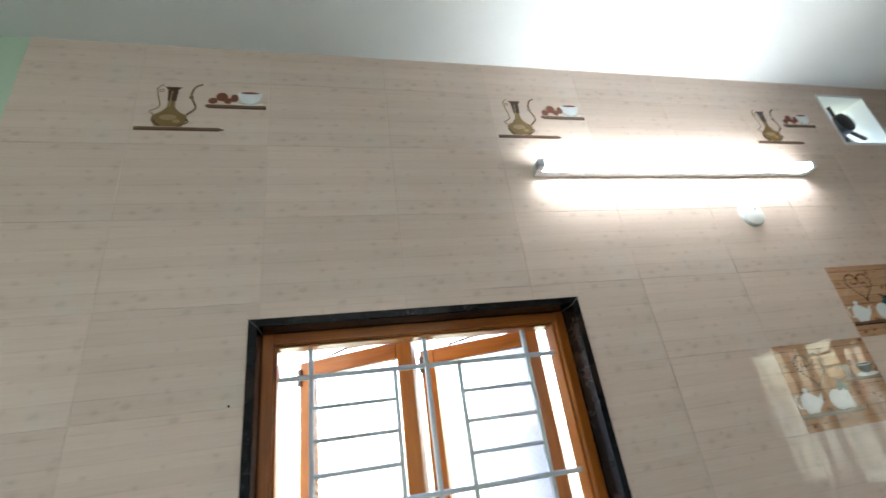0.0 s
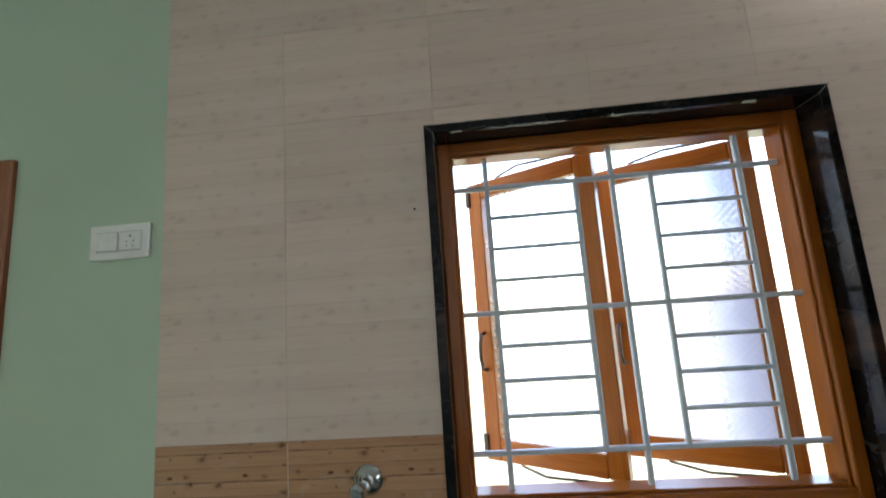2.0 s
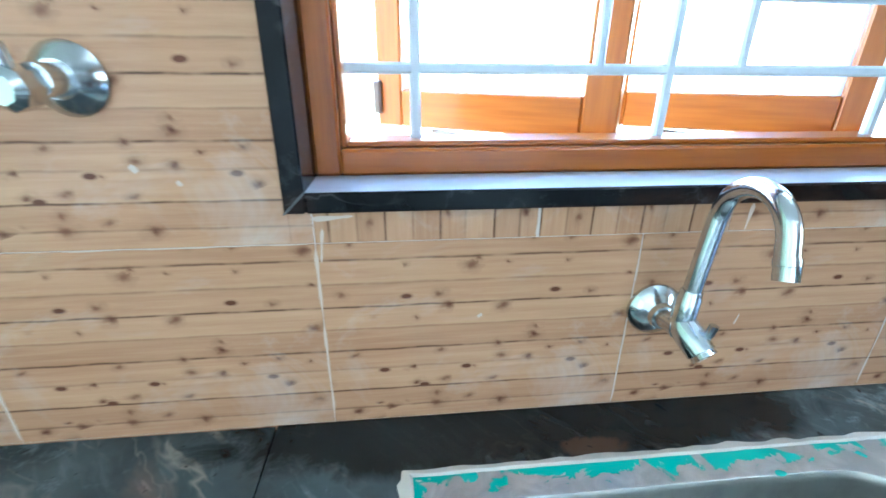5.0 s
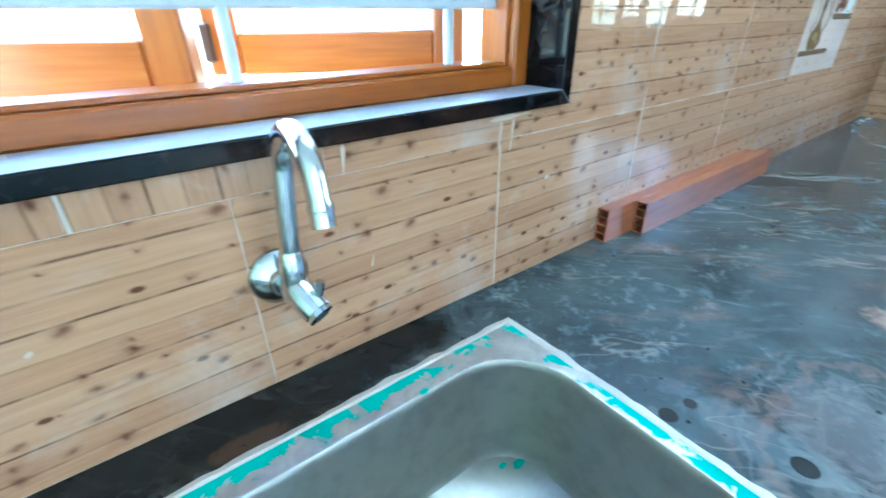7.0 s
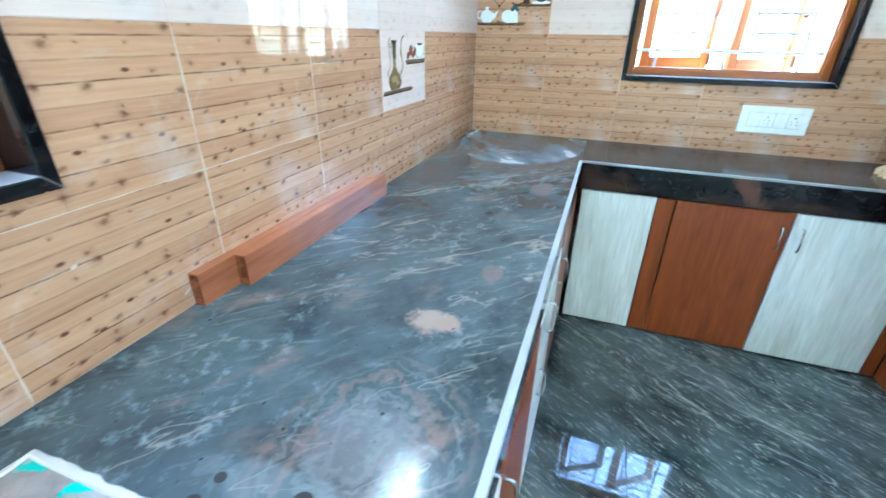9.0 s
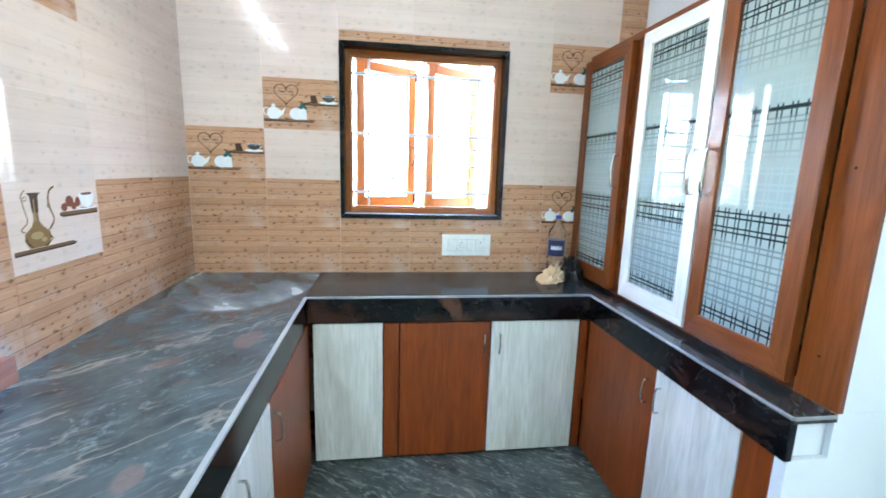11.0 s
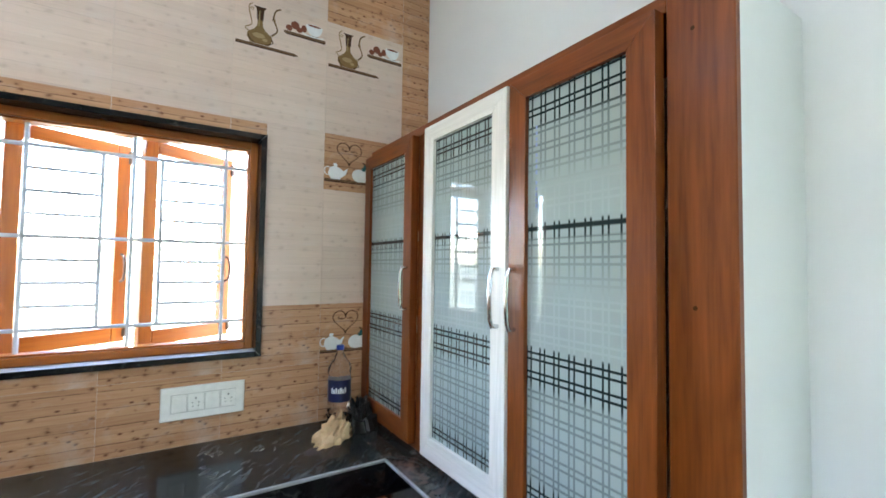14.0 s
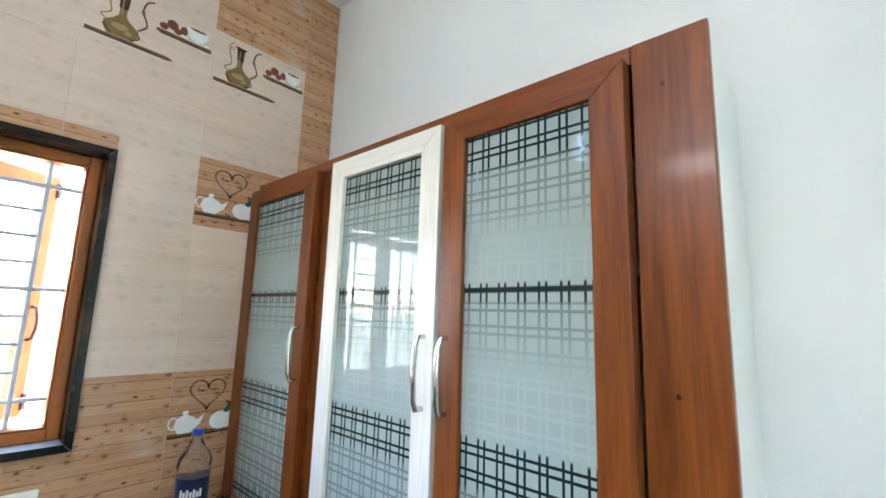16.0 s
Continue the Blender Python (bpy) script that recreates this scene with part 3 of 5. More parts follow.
m, nt, b = material("clear_pet", (0.97, 0.98, 1.0), 0.04)
b.inputs["Transmission Weight"].default_value = 1.0
b.inputs["IOR"].default_value = 1.2
b.inputs["Coat Weight"].default_value = 1.0
PET = m
m, nt, b = material("lit_tube", (1, 1, 1), 0.4)
b.inputs["Emission Color"].default_value = (0.8, 0.92, 1.0, 1)
b.inputs["Emission Strength"].default_value = 3.8
LIT = m


# ---- mesh helpers ----
def box(bm, x0, x1, y0, y1, z0, z1, bevel=0.0, seg=1):
    g = bmesh.ops.create_cube(bm, size=1, matrix=Matrix.LocRotScale(((x0 + x1) / 2, (y0 + y1) / 2, (z0 + z1) / 2), None, (abs(x1 - x0), abs(y1 - y0), abs(z1 - z0))))
    if bevel:
        edges = list({e for v in g["verts"] for e in v.link_edges})
        bmesh.ops.bevel(bm, geom=edges, offset=bevel, segments=seg, affect="EDGES", profile=0.5)
    return bm


def boxed(*a, **k):
    return box(bmesh.new(), *a, **k)


def ring(bm, centre, u, v, r, n):
    return [bm.verts.new(centre + u * (r * math.cos(2 * math.pi * i / n)) + v * (r * math.sin(2 * math.pi * i / n))) for i in range(n)]


def sides(d):
    d = d.normalized()
    u = d.cross(Vector((0, 0, 1)))
    if u.length < 0.05:
        u = d.cross(Vector((1, 0, 0)))
    u.normalize()
    return u, d.cross(u)


def tube(bm, pts, r, n=12, caps=True):
    """A round bar along points; r may be one radius or one for each point."""
    pts = [Vector(p) for p in pts]
    loops = []
    u = None
    for i, p in enumerate(pts):
        d = pts[min(i + 1, len(pts) - 1)] - pts[max(i - 1, 0)]
        if u is None:
            u, w = sides(d)
        else:
            d.normalize()
            u = (u - d * u.dot(d)).normalized()
            w = d.cross(u)
        loops.append(ring(bm, p, u, w, r[i] if isinstance(r, (list, tuple)) else r, n))
    for a, b in zip(loops, loops[1:]):
        for i in range(n):
            bm.faces.new((a[i], a[(i + 1) % n], b[(i + 1) % n], b[i]))
    if caps:
        bm.faces.new(loops[0][::-1])
        bm.faces.new(loops[-1])
    return bm


def turned(bm, foot, axis, profile, n=24):
    """A turned solid: (distance along the axis, radius) rows from foot."""
    foot, axis = Vector(foot), Vector(axis).normalized()
    u, w = sides(axis)
    loops = [ring(bm, foot + axis * h, u, w, max(r, 1e-4), n) for h, r in profile]
    for a, b in zip(loops, loops[1:]):
        for i in range(n):
            bm.faces.new((a[i], a[(i + 1) % n], b[(i + 1) % n], b[i]))
    bm.faces.new(loops[0][::-1])
    bm.faces.new(loops[-1])
    return bm


def arc(centre, u, v, r, a0, a1, n=10):
    c, u, v = Vector(centre), Vector(u), Vector(v)
    return [c + u * (r * math.cos(a0 + (a1 - a0) * i / n)) + v * (r * math.sin(a0 + (a1 - a0) * i / n)) for i in range(n + 1)]


def mesh_of(name, bm, mat, smooth=False):
    bmesh.ops.recalc_face_normals(bm, faces=bm.faces)
    me = bpy.data.meshes.new(name)
    bm.to_mesh(me)
    bm.free()
    me.materials.append(mat)
    if smooth:
        for p in me.polygons:
            p.use_smooth = True
        me.set_sharp_from_angle(angle=radians(35))
    return me


HOME = {}


def thing(name, loc, label, category, group="", rz=0.0):
    e = new(name)
    e.matrix_world = pose(*loc, 0, 0, rz)
    e.empty_display_size = 0.05
    HOME[e] = Vector((0, 0, 0)) if rz else Vector(loc)
    return tagged(e, label, category, group)


def part(name, bm, mat, parent, label="", smooth=False):
    """One mesh under a thing or a part. Its bmesh is in world metres, or in the thing's own metres where the thing is turned."""
    home = HOME[parent]
    bmesh.ops.translate(bm, verts=bm.verts, vec=-home)
    ob = new(name, mesh_of(name, bm, mat, smooth))
    ob.parent = parent
    HOME[ob] = home
    return tagged(ob, label)


def single(name, bm, mat, label="", category="", kind="", smooth=False):
    ob = new(name, mesh_of(name, bm, mat, smooth))
    HOME[ob] = Vector((0, 0, 0))
    return tagged(ob, label, category, "", kind)


def pierced(x0, x1, y0, y1, z0, z1, holes, along="x"):
    """A wall with rectangular holes (a0, a1, z0, z1) cut through it."""
    bm = bmesh.new()
    a0, a1 = (x0, x1) if along == "x" else (y0, y1)
    ca = sorted({a0, a1, *[h for q in holes for h in (q[0], q[1])]})
    cz = sorted({z0, z1, *[h for q in holes for h in (q[2], q[3])]})
    for p, q in zip(ca, ca[1:]):
        for r, s in zip(cz, cz[1:]):
            if any(h[0] <= p and q <= h[1] and h[2] <= r and s <= h[3] for h in holes):
                continue
            if along == "x":
                box(bm, p, q, y0, y1, r, s)
            else:
                box(bm, x0, x1, p, q, r, s)
    bmesh.ops.remove_doubles(bm, verts=bm.verts, dist=1e-5)
    seen = {}
    for f in bm.faces:
        seen.setdefault(frozenset(f.verts), []).append(f)
    twice = [f for fs in seen.values() if len(fs) > 1 for f in fs]
    if twice:
        bmesh.ops.delete(bm, geom=twice, context="FACES")
    return bm


# ---- structure ----
DOOR_X0, DOOR_X1, DOOR_Z = -2.2, -1.28, 2.075
BACK = NORTH + TILE_T
single("ground", boxed(-3000, 3000, -3000, 3000, -0.75, -0.6), SOIL, "grassy pale ground outside the house", "ground", "structure")
single("floor_slab", boxed(WEST - 0.15, EAST + 0.16, SOUTH - 0.15, BACK + 0.15, -0.2, -0.013), GROUT, "concrete slab under the floor stones", "floor", "structure")
single("ceiling", boxed(WEST - 0.15, EAST + 0.16, SOUTH - 0.15, BACK + 0.15, CEIL, CEIL + 0.15), CEILING_WHITE, "flat white painted ceiling", "ceiling", "structure")
wall_north = single("wall_north", pierced(GREEN_X, EAST + 0.16, NORTH + 0.0012, BACK + 0.15, -0.2, CEIL, [(WIN_A[0] + 0.012, WIN_A[1] - 0.012, WIN_A[2] + 0.012, WIN_A[3] - 0.012), FAN]), GROUT, "kitchen wall covered in printed plank tiles", "wall", "structure")
single("wall_north_west", pierced(WEST, GREEN_X, NORTH + 0.003, BACK + 0.15, -0.2, CEIL, [(DOOR_X0, DOOR_X1, -0.2, DOOR_Z)]), GREEN, "smooth pale green painted wall", "wall", "structure")
wall_east = single("wall_east", pierced(EAST + 0.0012, EAST + 0.16, SOUTH, NORTH + 0.0012, -0.2, CEIL, [(WIN_B[1] + 0.012, WIN_B[0] - 0.012, WIN_B[2] + 0.012, WIN_B[3] - 0.012)], "y"), GROUT, "end wall covered in printed plank tiles", "wall", "structure")
HALL_W, HALL_S, KITCHEN_S = -3.2, -4.8, 0.95            # the hall behind, and where the kitchen's south wall begins
FILL_OPENING = (-3.9, -1.9, 0.2, 2.5)                           # unseen opening added for the fill lamp: y0, y1, z0, z1
single("wall_south", boxed(KITCHEN_S, EAST + 0.16, SOUTH - 0.15, SOUTH, -0.2, CEIL), WHITE, "plain white painted wall behind the cupboard", "wall", "structure")
single("wall_west", boxed(WEST - 0.15, WEST, SOUTH - 0.15, BACK + 0.15, -0.2, CEIL), GREEN, "pale green painted wall closing the room", "wall", "structure")
single("wall_hall_north", boxed(HALL_W - 0.15, WEST - 0.15, SOUTH - 0.15, SOUTH, -0.2, CEIL), WHITE, "white painted hall wall", "wall", "structure")
single("wall_hall_east", pierced(3.0, 3.15, HALL_S, SOUTH - 0.15, -0.2, CEIL, [FILL_OPENING], "y"), WHITE, "unseen white hall wall with an opening added for fill light", "wall", "structure")
single("wall_hall_south", boxed(HALL_W - 0.15, 3.15, HALL_S - 0.15, HALL_S, -0.2, CEIL), WHITE, "white painted hall wall", "wall", "structure")
single("wall_hall_west", boxed(HALL_W - 0.15, HALL_W, HALL_S, SOUTH - 0.15, -0.2, CEIL), WHITE, "white painted hall wall", "wall", "structure")
single("ceiling_hall", boxed(HALL_W - 0.15, 3.15, HALL_S - 0.15, SOUTH - 0.15, CEIL, CEIL + 0.15), CEILING_WHITE, "flat white painted hall ceiling", "ceiling", "structure")
single("floor_hall", boxed(HALL_W - 0.15, 3.15, HALL_S - 0.15, SOUTH, -0.2, 0.0), FLOOR_STONE, "polished dark green marble hall floor", "floor", "structure")
single("end_wall", box(box(boxed(1.296, 1.33, SOUTH, -0.862, 0, 0.705), 1.296, 1.3115, SOUTH, -0.978, 0.705, TOP), 1.3135, 1.33, SOUTH, -0.872, 0.705, TOP - 0.021), WHITE, "low white plastered wall ending the base cabinets", "wall", "structure")

# the door beside the green wall
door = thing("door_1", (-1.74, NORTH, 0), "dark reddish wooden door, closed, in its frame", "door")
tagged(door, kind="structure")
bm = bmesh.new()
box(bm, DOOR_X0 - 0.0, DOOR_X0 + 0.07, NORTH - 0.012, NORTH + 0.11, 0, DOOR_Z, 0.004)
box(bm, DOOR_X1 - 0.07, DOOR_X1, NORTH - 0.012, NORTH + 0.11, 0, DOOR_Z, 0.004)
box(bm, DOOR_X0 + 0.07, DOOR_X1 - 0.07, NORTH - 0.012, NORTH + 0.11, DOOR_Z - 0.07, DOOR_Z, 0.004)
part("door_frame", bm, DOOR_WOOD, door)
bm = boxed(DOOR_X0 + 0.072, DOOR_X1 - 0.072, NORTH + 0.03, NORTH + 0.07, 0.005, DOOR_Z - 0.072, 0.003)
leaf = part("door_leaf", bm, DOOR_WOOD, door)
part("door_handle", tube(bmesh.new(), [(-1.46, NORTH + 0.03, 1.0), (-1.46, NORTH - 0.02, 1.0), (-1.56, NORTH - 0.02, 1.0)], 0.009), CHROME, leaf, "chrome lever handle", True)


# ---- windows, in their wall's own metres: x along the wall, y outwards ----
def window(name, origin, rz, w, h, z0, flip):
    win = thing(name, origin, "orange teak casement window with steel grille, leaves open outwards", "window", "", rz)
    tagged(win, kind="structure")
    g, t = 0.022, 0.03
    frame_parts = (("granite_jamb", 0, g, z0, z0 + h), ("granite_jamb", w - g, w, z0, z0 + h), ("granite_head", g, w - g, z0 + h - g, z0 + h), ("granite_sill", g, w - g, z0, z0 + g))
    for nm, a, b_, c, d in frame_parts:
        part(nm, boxed(a, b_, -0.014, 0.14, c, d, 0.002), BLACK_STONE, win, "polished black granite surround")
    # thin pale sheet: dust plus the window's sheen put into its colour
    part("dusty_sill_top", boxed(g + 0.001, w - g - 0.001, -0.012, 0.06, z0 + g, z0 + g + 0.0006), DUSTY_SHEEN, win, "granite sill top, pale with dust and painted sky sheen")
    for ca, cb, ka, kb in ((0, g, z0, z0 + g), (w, w - g, z0, z0 + g), (0, g, z0 + h, z0 + h - g), (w, w - g, z0 + h, z0 + h - g)):
        part("mitre_joint", tube(bmesh.new(), [(ca, -0.0142, ka), (cb, -0.0142, kb), (cb, 0.058, kb)], 0.0013, 6), JOINT, win, "grey filler in the granite joint")
    a0, a1, c0, c1 = g, w - g, z0 + g, z0 + h - g
    wood = part("window_frame", boxed(a0, a0 + t, 0.06, 0.142, c0, c1, 0.003), TEAK, win)
    part("frame_stile", boxed(a1 - t, a1, 0.06, 0.142, c0, c1, 0.003), TEAK, win)
    for c, d in ((c0, c0 + t), (c1 - t, c1)):
        part("frame_rail", boxed(a0 + t, a1 - t, 0.061, 0.142, c, d, 0.003), TEAK_FLAT, win)
    e = 0.007
    for p, q, r, s in ((a0 + t, a0 + t + e, c0 + t, c1 - t), (a1 - t - e, a1 - t, c0 + t, c1 - t)):
        part("bead", boxed(p, q, 0.075, 0.135, r, s, 0.002), TEAK, win)
    for r, s in ((c0 + t, c0 + t + e), (c1 - t - e, c1 - t)):
        part("bead", boxed(a0 + t + e, a1 - t - e, 0.075, 0.135, r, s, 0.002), TEAK_FLAT, win)

    def fx(x):
        return w - x if flip else x

    # steel grille
    zr = [z0 + h * k for k in (0.1503, 0.505, 0.8525)]
    lo, hi = c0 + t - 0.004, c1 - t + 0.004
    for z in zr:
        part("grille_bar", boxed(a0 + t - 0.004, a1 - t + 0.004, 0.099, 0.111, z - 0.0065, z + 0.0065, 0.003), GRILLE, win)
    for x in (0.141, 0.458, 0.765):
        x = fx(x * w / 0.914)
        part("grille_bar", boxed(x - 0.0065, x + 0.0065, 0.0985, 0.1115, lo, hi, 0.003), GRILLE, win)
    for x in (0.366, 0.552):
        x = fx(x * w / 0.914)
        part("grille_bar", boxed(x - 0.0065, x + 0.0065, 0.0988, 0.1112, zr[0], zr[2], 0.003), GRILLE, win)
    for xa, xb in ((0.141, 0.366), (0.552, 0.765)):
        xa, xb = sorted((fx(xa * w / 0.914), fx(xb * w / 0.914)))
        for za, zb in zip(zr, zr[1:]):
            for k in (1, 2, 3):
                z = za + (zb - za) * k / 4
                part("grille_rung", tube(bmesh.new(), [(xa, 0.105, z), (xb, 0.105, z)], 0.0056, 8), GRILLE, win)

    # two leaves, each swung outwards on its near edge
    lw, lz0, lz1, s = 0.405 * w / 0.914, c0 + 0.022, c1 - 0.022, 0.05
    for near, turn in ((0.424, 33), (0.832, 30)):
        near *= w / 0.914
        lf = new("casement")
        lf.parent = win
        lf.empty_display_size = 0.03
        ang = -turn if not flip else turn
        lf.matrix_local = pose(fx(near), 0.15, 0, 0, 0, ang)
        HOME[lf] = Vector((0, 0, 0))
        k = 1 if flip else -1

        def lx(a, b_):
            return sorted((k * a, k * b_))

        for a, b_ in ((0, s), (lw - s, lw)):
            p, q = lx(a, b_)
            part("stile", boxed(p, q, 0, 0.032, lz0, lz1, 0.003), TEAK, lf)
        for c, d in ((lz0, lz0 + s + 0.01), (lz1 - s, lz1)):
            p, q = lx(s, lw - s)
            part("rail", boxed(p, q, 0.0005, 0.0315, c, d, 0.003), TEAK_FLAT, lf)
        p, q = lx(s - 0.002, lw - s + 0.002)
        pane = part("pane", boxed(p, q, 0.014, 0.018, lz0 + s, lz1 - s), FROST if near > 0.6 and not flip else PANE, lf, "etched lavender-tinted glass pane")
        pane.visible_shadow = False
        hx = k * (lw - 0.025)
        zc = z0 + h * 0.385
        pts = [(hx, 0.0, zc - 0.055), (hx, -0.02, zc - 0.05), (hx, -0.03, zc - 0.02), (hx, -0.03, zc + 0.02), (hx, -0.02, zc + 0.05), (hx, 0.0, zc + 0.055)]
        part("pull_handle", tube(bmesh.new(), pts, 0.0055, 10), BRONZE, lf, "dark bronze pull handle", True)
        for z in (lz0 + 0.02, lz1 - 0.075):
            part("latch", boxed(*lx(lw - 0.012, lw + 0.004), -0.008, 0.006, z, z + 0.055, 0.003), BRONZE, lf, "dark metal latch")
        for z in (lz0 - 0.006, lz1 + 0.006):
            part("stay_arm", tube(bmesh.new(), [(k * 0.05, -0.005, z), (k * 0.2, -0.035, z), (k * 0.3, 0.015, z)], 0.004, 8), BRONZE, lf, "steel friction stay", True)
    return win


window("window_1", (WIN_A[0], NORTH, 0), 0.001, WIN_A[1] - WIN_A[0], WIN_A[3] - WIN_A[2], WIN_A[2], False)
window("window_2", (EAST, WIN_B[0], 0), -90, WIN_B[0] - WIN_B[1], WIN_B[3] - WIN_B[2], WIN_B[2], True)

# ---- countertops ----
SINK = (0.233, 0.818, 0.606, 0.454)     # middle x, y, width, depth of the sink


def slab(bm, x0, x1, y0, y1, hole=None):
    if hole is None:
        return box(bm, x0, x1, y0, y1, TOP - 0.02, TOP, 0.0015)
    hx0, hx1, hy0, hy1 = hole
    xs, ys = (x0, hx0, hx1, x1), (y0, hy0, hy1, y1)
    for i in range(3):
        for j in range(3):
            if (i, j) != (1, 1):
                box(bm, xs[i], xs[i + 1], ys[j], ys[j + 1], TOP - 0.02, TOP)
    bmesh.ops.remove_doubles(bm, verts=bm.verts, dist=1e-5)
    seen = {}
    for f in bm.faces:
        seen.setdefault(frozenset(f.verts), []).append(f)
    bmesh.ops.delete(bm, geom=[f for fs in seen.values() if len(fs) > 1 for f in fs], context="FACES")
    return bm


def worktop(label, runs, edges, aprons, mat):
    ob = thing("countertop", (runs[0][0], runs[0][2], TOP), label, "countertop")
    for r in runs:
        part("slab", slab(bmesh.new(), *r), mat, ob)
    for a in aprons:
        part("apron", boxed(*a, 0.706, TOP - 0.004, 0.002), BLACK_STONE, ob, "polished black granite front edge")
    for e_ in edges:
        part("sanded_edge", boxed(*e_, TOP - 0.008, TOP + 0.0015, 0.0012), SAWN, ob, "pale sanded arris")
    return ob


hole = (SINK[0] - 0.28, SINK[0] + 0.28, SINK[1] - 0.205, SINK[1] + 0.205)
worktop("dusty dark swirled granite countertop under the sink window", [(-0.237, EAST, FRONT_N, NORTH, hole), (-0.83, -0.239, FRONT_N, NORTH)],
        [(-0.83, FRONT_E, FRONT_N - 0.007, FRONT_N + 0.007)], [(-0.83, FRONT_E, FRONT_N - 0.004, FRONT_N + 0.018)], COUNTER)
worktop("dark granite countertop along the end wall", [(FRONT_E, EAST, FRONT_S, FRONT_N - 0.0015)],
        [(FRONT_E - 0.006, FRONT_E + 0.004, FRONT_S, FRONT_N - 0.006)], [(FRONT_E - 0.004, FRONT_E + 0.018, FRONT_S, FRONT_N - 0.005)], CLEAN_COUNTER)
worktop("dark granite countertop under the glass cupboard", [(1.288, EAST, -0.976, FRONT_S - 0.0015), (1.312, EAST, SOUTH, -0.976)],
        [(1.288, FRONT_E - 0.006, FRONT_S - 0.002, FRONT_S + 0.006), (1.284, 1.289, -0.97, FRONT_S)], [(1.29, FRONT_E - 0.005, FRONT_S - 0.018, FRONT_S + 0.004)], CLEAN_COUNTER)
single("granite_upstand", boxed(-0.862, -0.83, FRONT_N, NORTH + 0.001, 0.70, TOP + 0.012, 0.003), BLACK_STONE, "raised black granite end lip of the countertop", "upstand")

# ---- white ledge with a tap, beyond the countertop's end ----
ledge = thing("wash_ledge", (-1.6, 0.62, 0), "white cement wash ledge against the green wall", "ledge")
part("ledge_top", boxed(-2.1 + 0.85, -0.866, 0.6, NORTH + 0.003, 0.74, 0.805, 0.006, seg=2), PLASTER, ledge)
part("ledge_base", boxed(-1.23, -0.88, 0.64, NORTH + 0.003, 0, 0.74), GREEN, ledge, "green painted base")
px_, py_ = -1.09, 1.04
tap = thing("pillar_tap", (px_, py_, 0.805), "chrome pillar tap standing on the white ledge", "tap")
part("base", turned(bmesh.new(), (px_, py_, 0.805), (0, 0, 1), [(0, 0.027), (0.008, 0.027), (0.014, 0.02), (0.05, 0.017), (0.085, 0.018)]), CHROME, tap, "", True)
part("knob", turned(bmesh.new(), (px_, py_, 0.888), (0, 0, 1), [(0, 0.012), (0.006, 0.021), (0.04, 0.023), (0.052, 0.016), (0.058, 0.008)], 10), CHROME, tap, "", True)
part("spout", tube(bmesh.new(), [(px_, py_, 0.865), (px_ - 0.01, py_ - 0.05, 0.872), (px_ - 0.02, py_ - 0.1, 0.86), (px_ - 0.022, py_ - 0.108, 0.84)], 0.011), CHROME, tap, "", True)


# ---- base cabinets ----
def pull(bm, foot_a, foot_b, out, r=0.0045, rise=0.028):
    a, b_, o = Vector(foot_a), Vector(foot_b), Vector(out)
    pts = [a, a + o * rise * 0.75, a + o * rise + (b_ - a) * 0.12, a + o * rise * 1.12 + (b_ - a) * 0.5, b_ + o * rise + (a - b_) * 0.12, b_ + o * rise * 0.75, b_]
    return tube(bm, pts, r, 10)


def base_cabinet(label, side, a0, a1, mat, handle=None, drawer=False, body_top=0.704):
    """side n, e or s: which counter; a0 to a1 along it; handle: its place along the front."""
    lo, hi = min(a0, a1), max(a0, a1)
    g = 0.0015
    if side == "n":
        at, out = (lo, 0.486, 0), (0, -1, 0)
    elif side == "e":
        at, out = (2.362, lo, 0), (-1, 0, 0)
    else:
        at, out = (lo, -0.86, 0), (0, 1, 0)
    cab = thing("base_cabinet", at, label, "cabinet", "base cabinets under the counters")

    def slabbed(p, q, front, back, z0, z1, bev=0.002):
        if side == "n":
            return boxed(p, q, 0.486 + front, 0.486 + back, z0, z1, bev)
        if side == "e":
            return boxed(2.362 + front, 2.362 + back, p, q, z0, z1, bev)
        return boxed(p, q, -0.86 - back, -0.86 - front, z0, z1, bev)

    part("body", slabbed(lo, hi, 0.021, 0.38, 0.004, body_top, 0.0), BASE_RED, cab, "dark reddish-brown carcass")
    fronts = [(0.012, 0.7)] if not drawer else [(0.012, 0.44), (0.444, 0.7)]
    for i, (z0, z1) in enumerate(fronts):
        d = part("door" if not (drawer and i) else "drawer_front", slabbed(lo + g, hi - g, 0.0, 0.019, z0, z1), mat, cab)
        if handle is not None:
            zc = (0.59 if not drawer else (0.38, 0.62)[i])
            f = {"n": (handle, 0.486), "e": (2.362, handle), "s": (handle, -0.86)}[side]
            part("handle", pull(bmesh.new(), (*f, zc - 0.048), (*f, zc + 0.048), out, 0.004, 0.021), CHROME, d, "chrome bow handle", True)
    return cab


WHITE_C, BROWN_C = "whitewashed woodgrain base cabinet under black granite", "reddish-brown laminate base cabinet under black granite"
base_cabinet(WHITE_C, "e", 0.15, 0.468, PALE_WOOD)
base_cabinet("narrow dark reddish-brown filler strip between base cabinets", "e", 0.075, 0.148, BASE_RED)
base_cabinet(BROWN_C, "e", -0.363, 0.073, BASE_RED, -0.33)
base_cabinet(WHITE_C, "e", -0.365, -0.81, PALE_WOOD, -0.405)
base_cabinet("narrow reddish-brown corner filler between base cabinets", "e", -0.858, -0.812, BASE_RED)
base_cabinet(BROWN_C, "s", 1.828, 2.36, BASE_RED, 1.866)
base_cabinet(WHITE_C, "s", 1.435, 1.826, PALE_WOOD, 1.79)
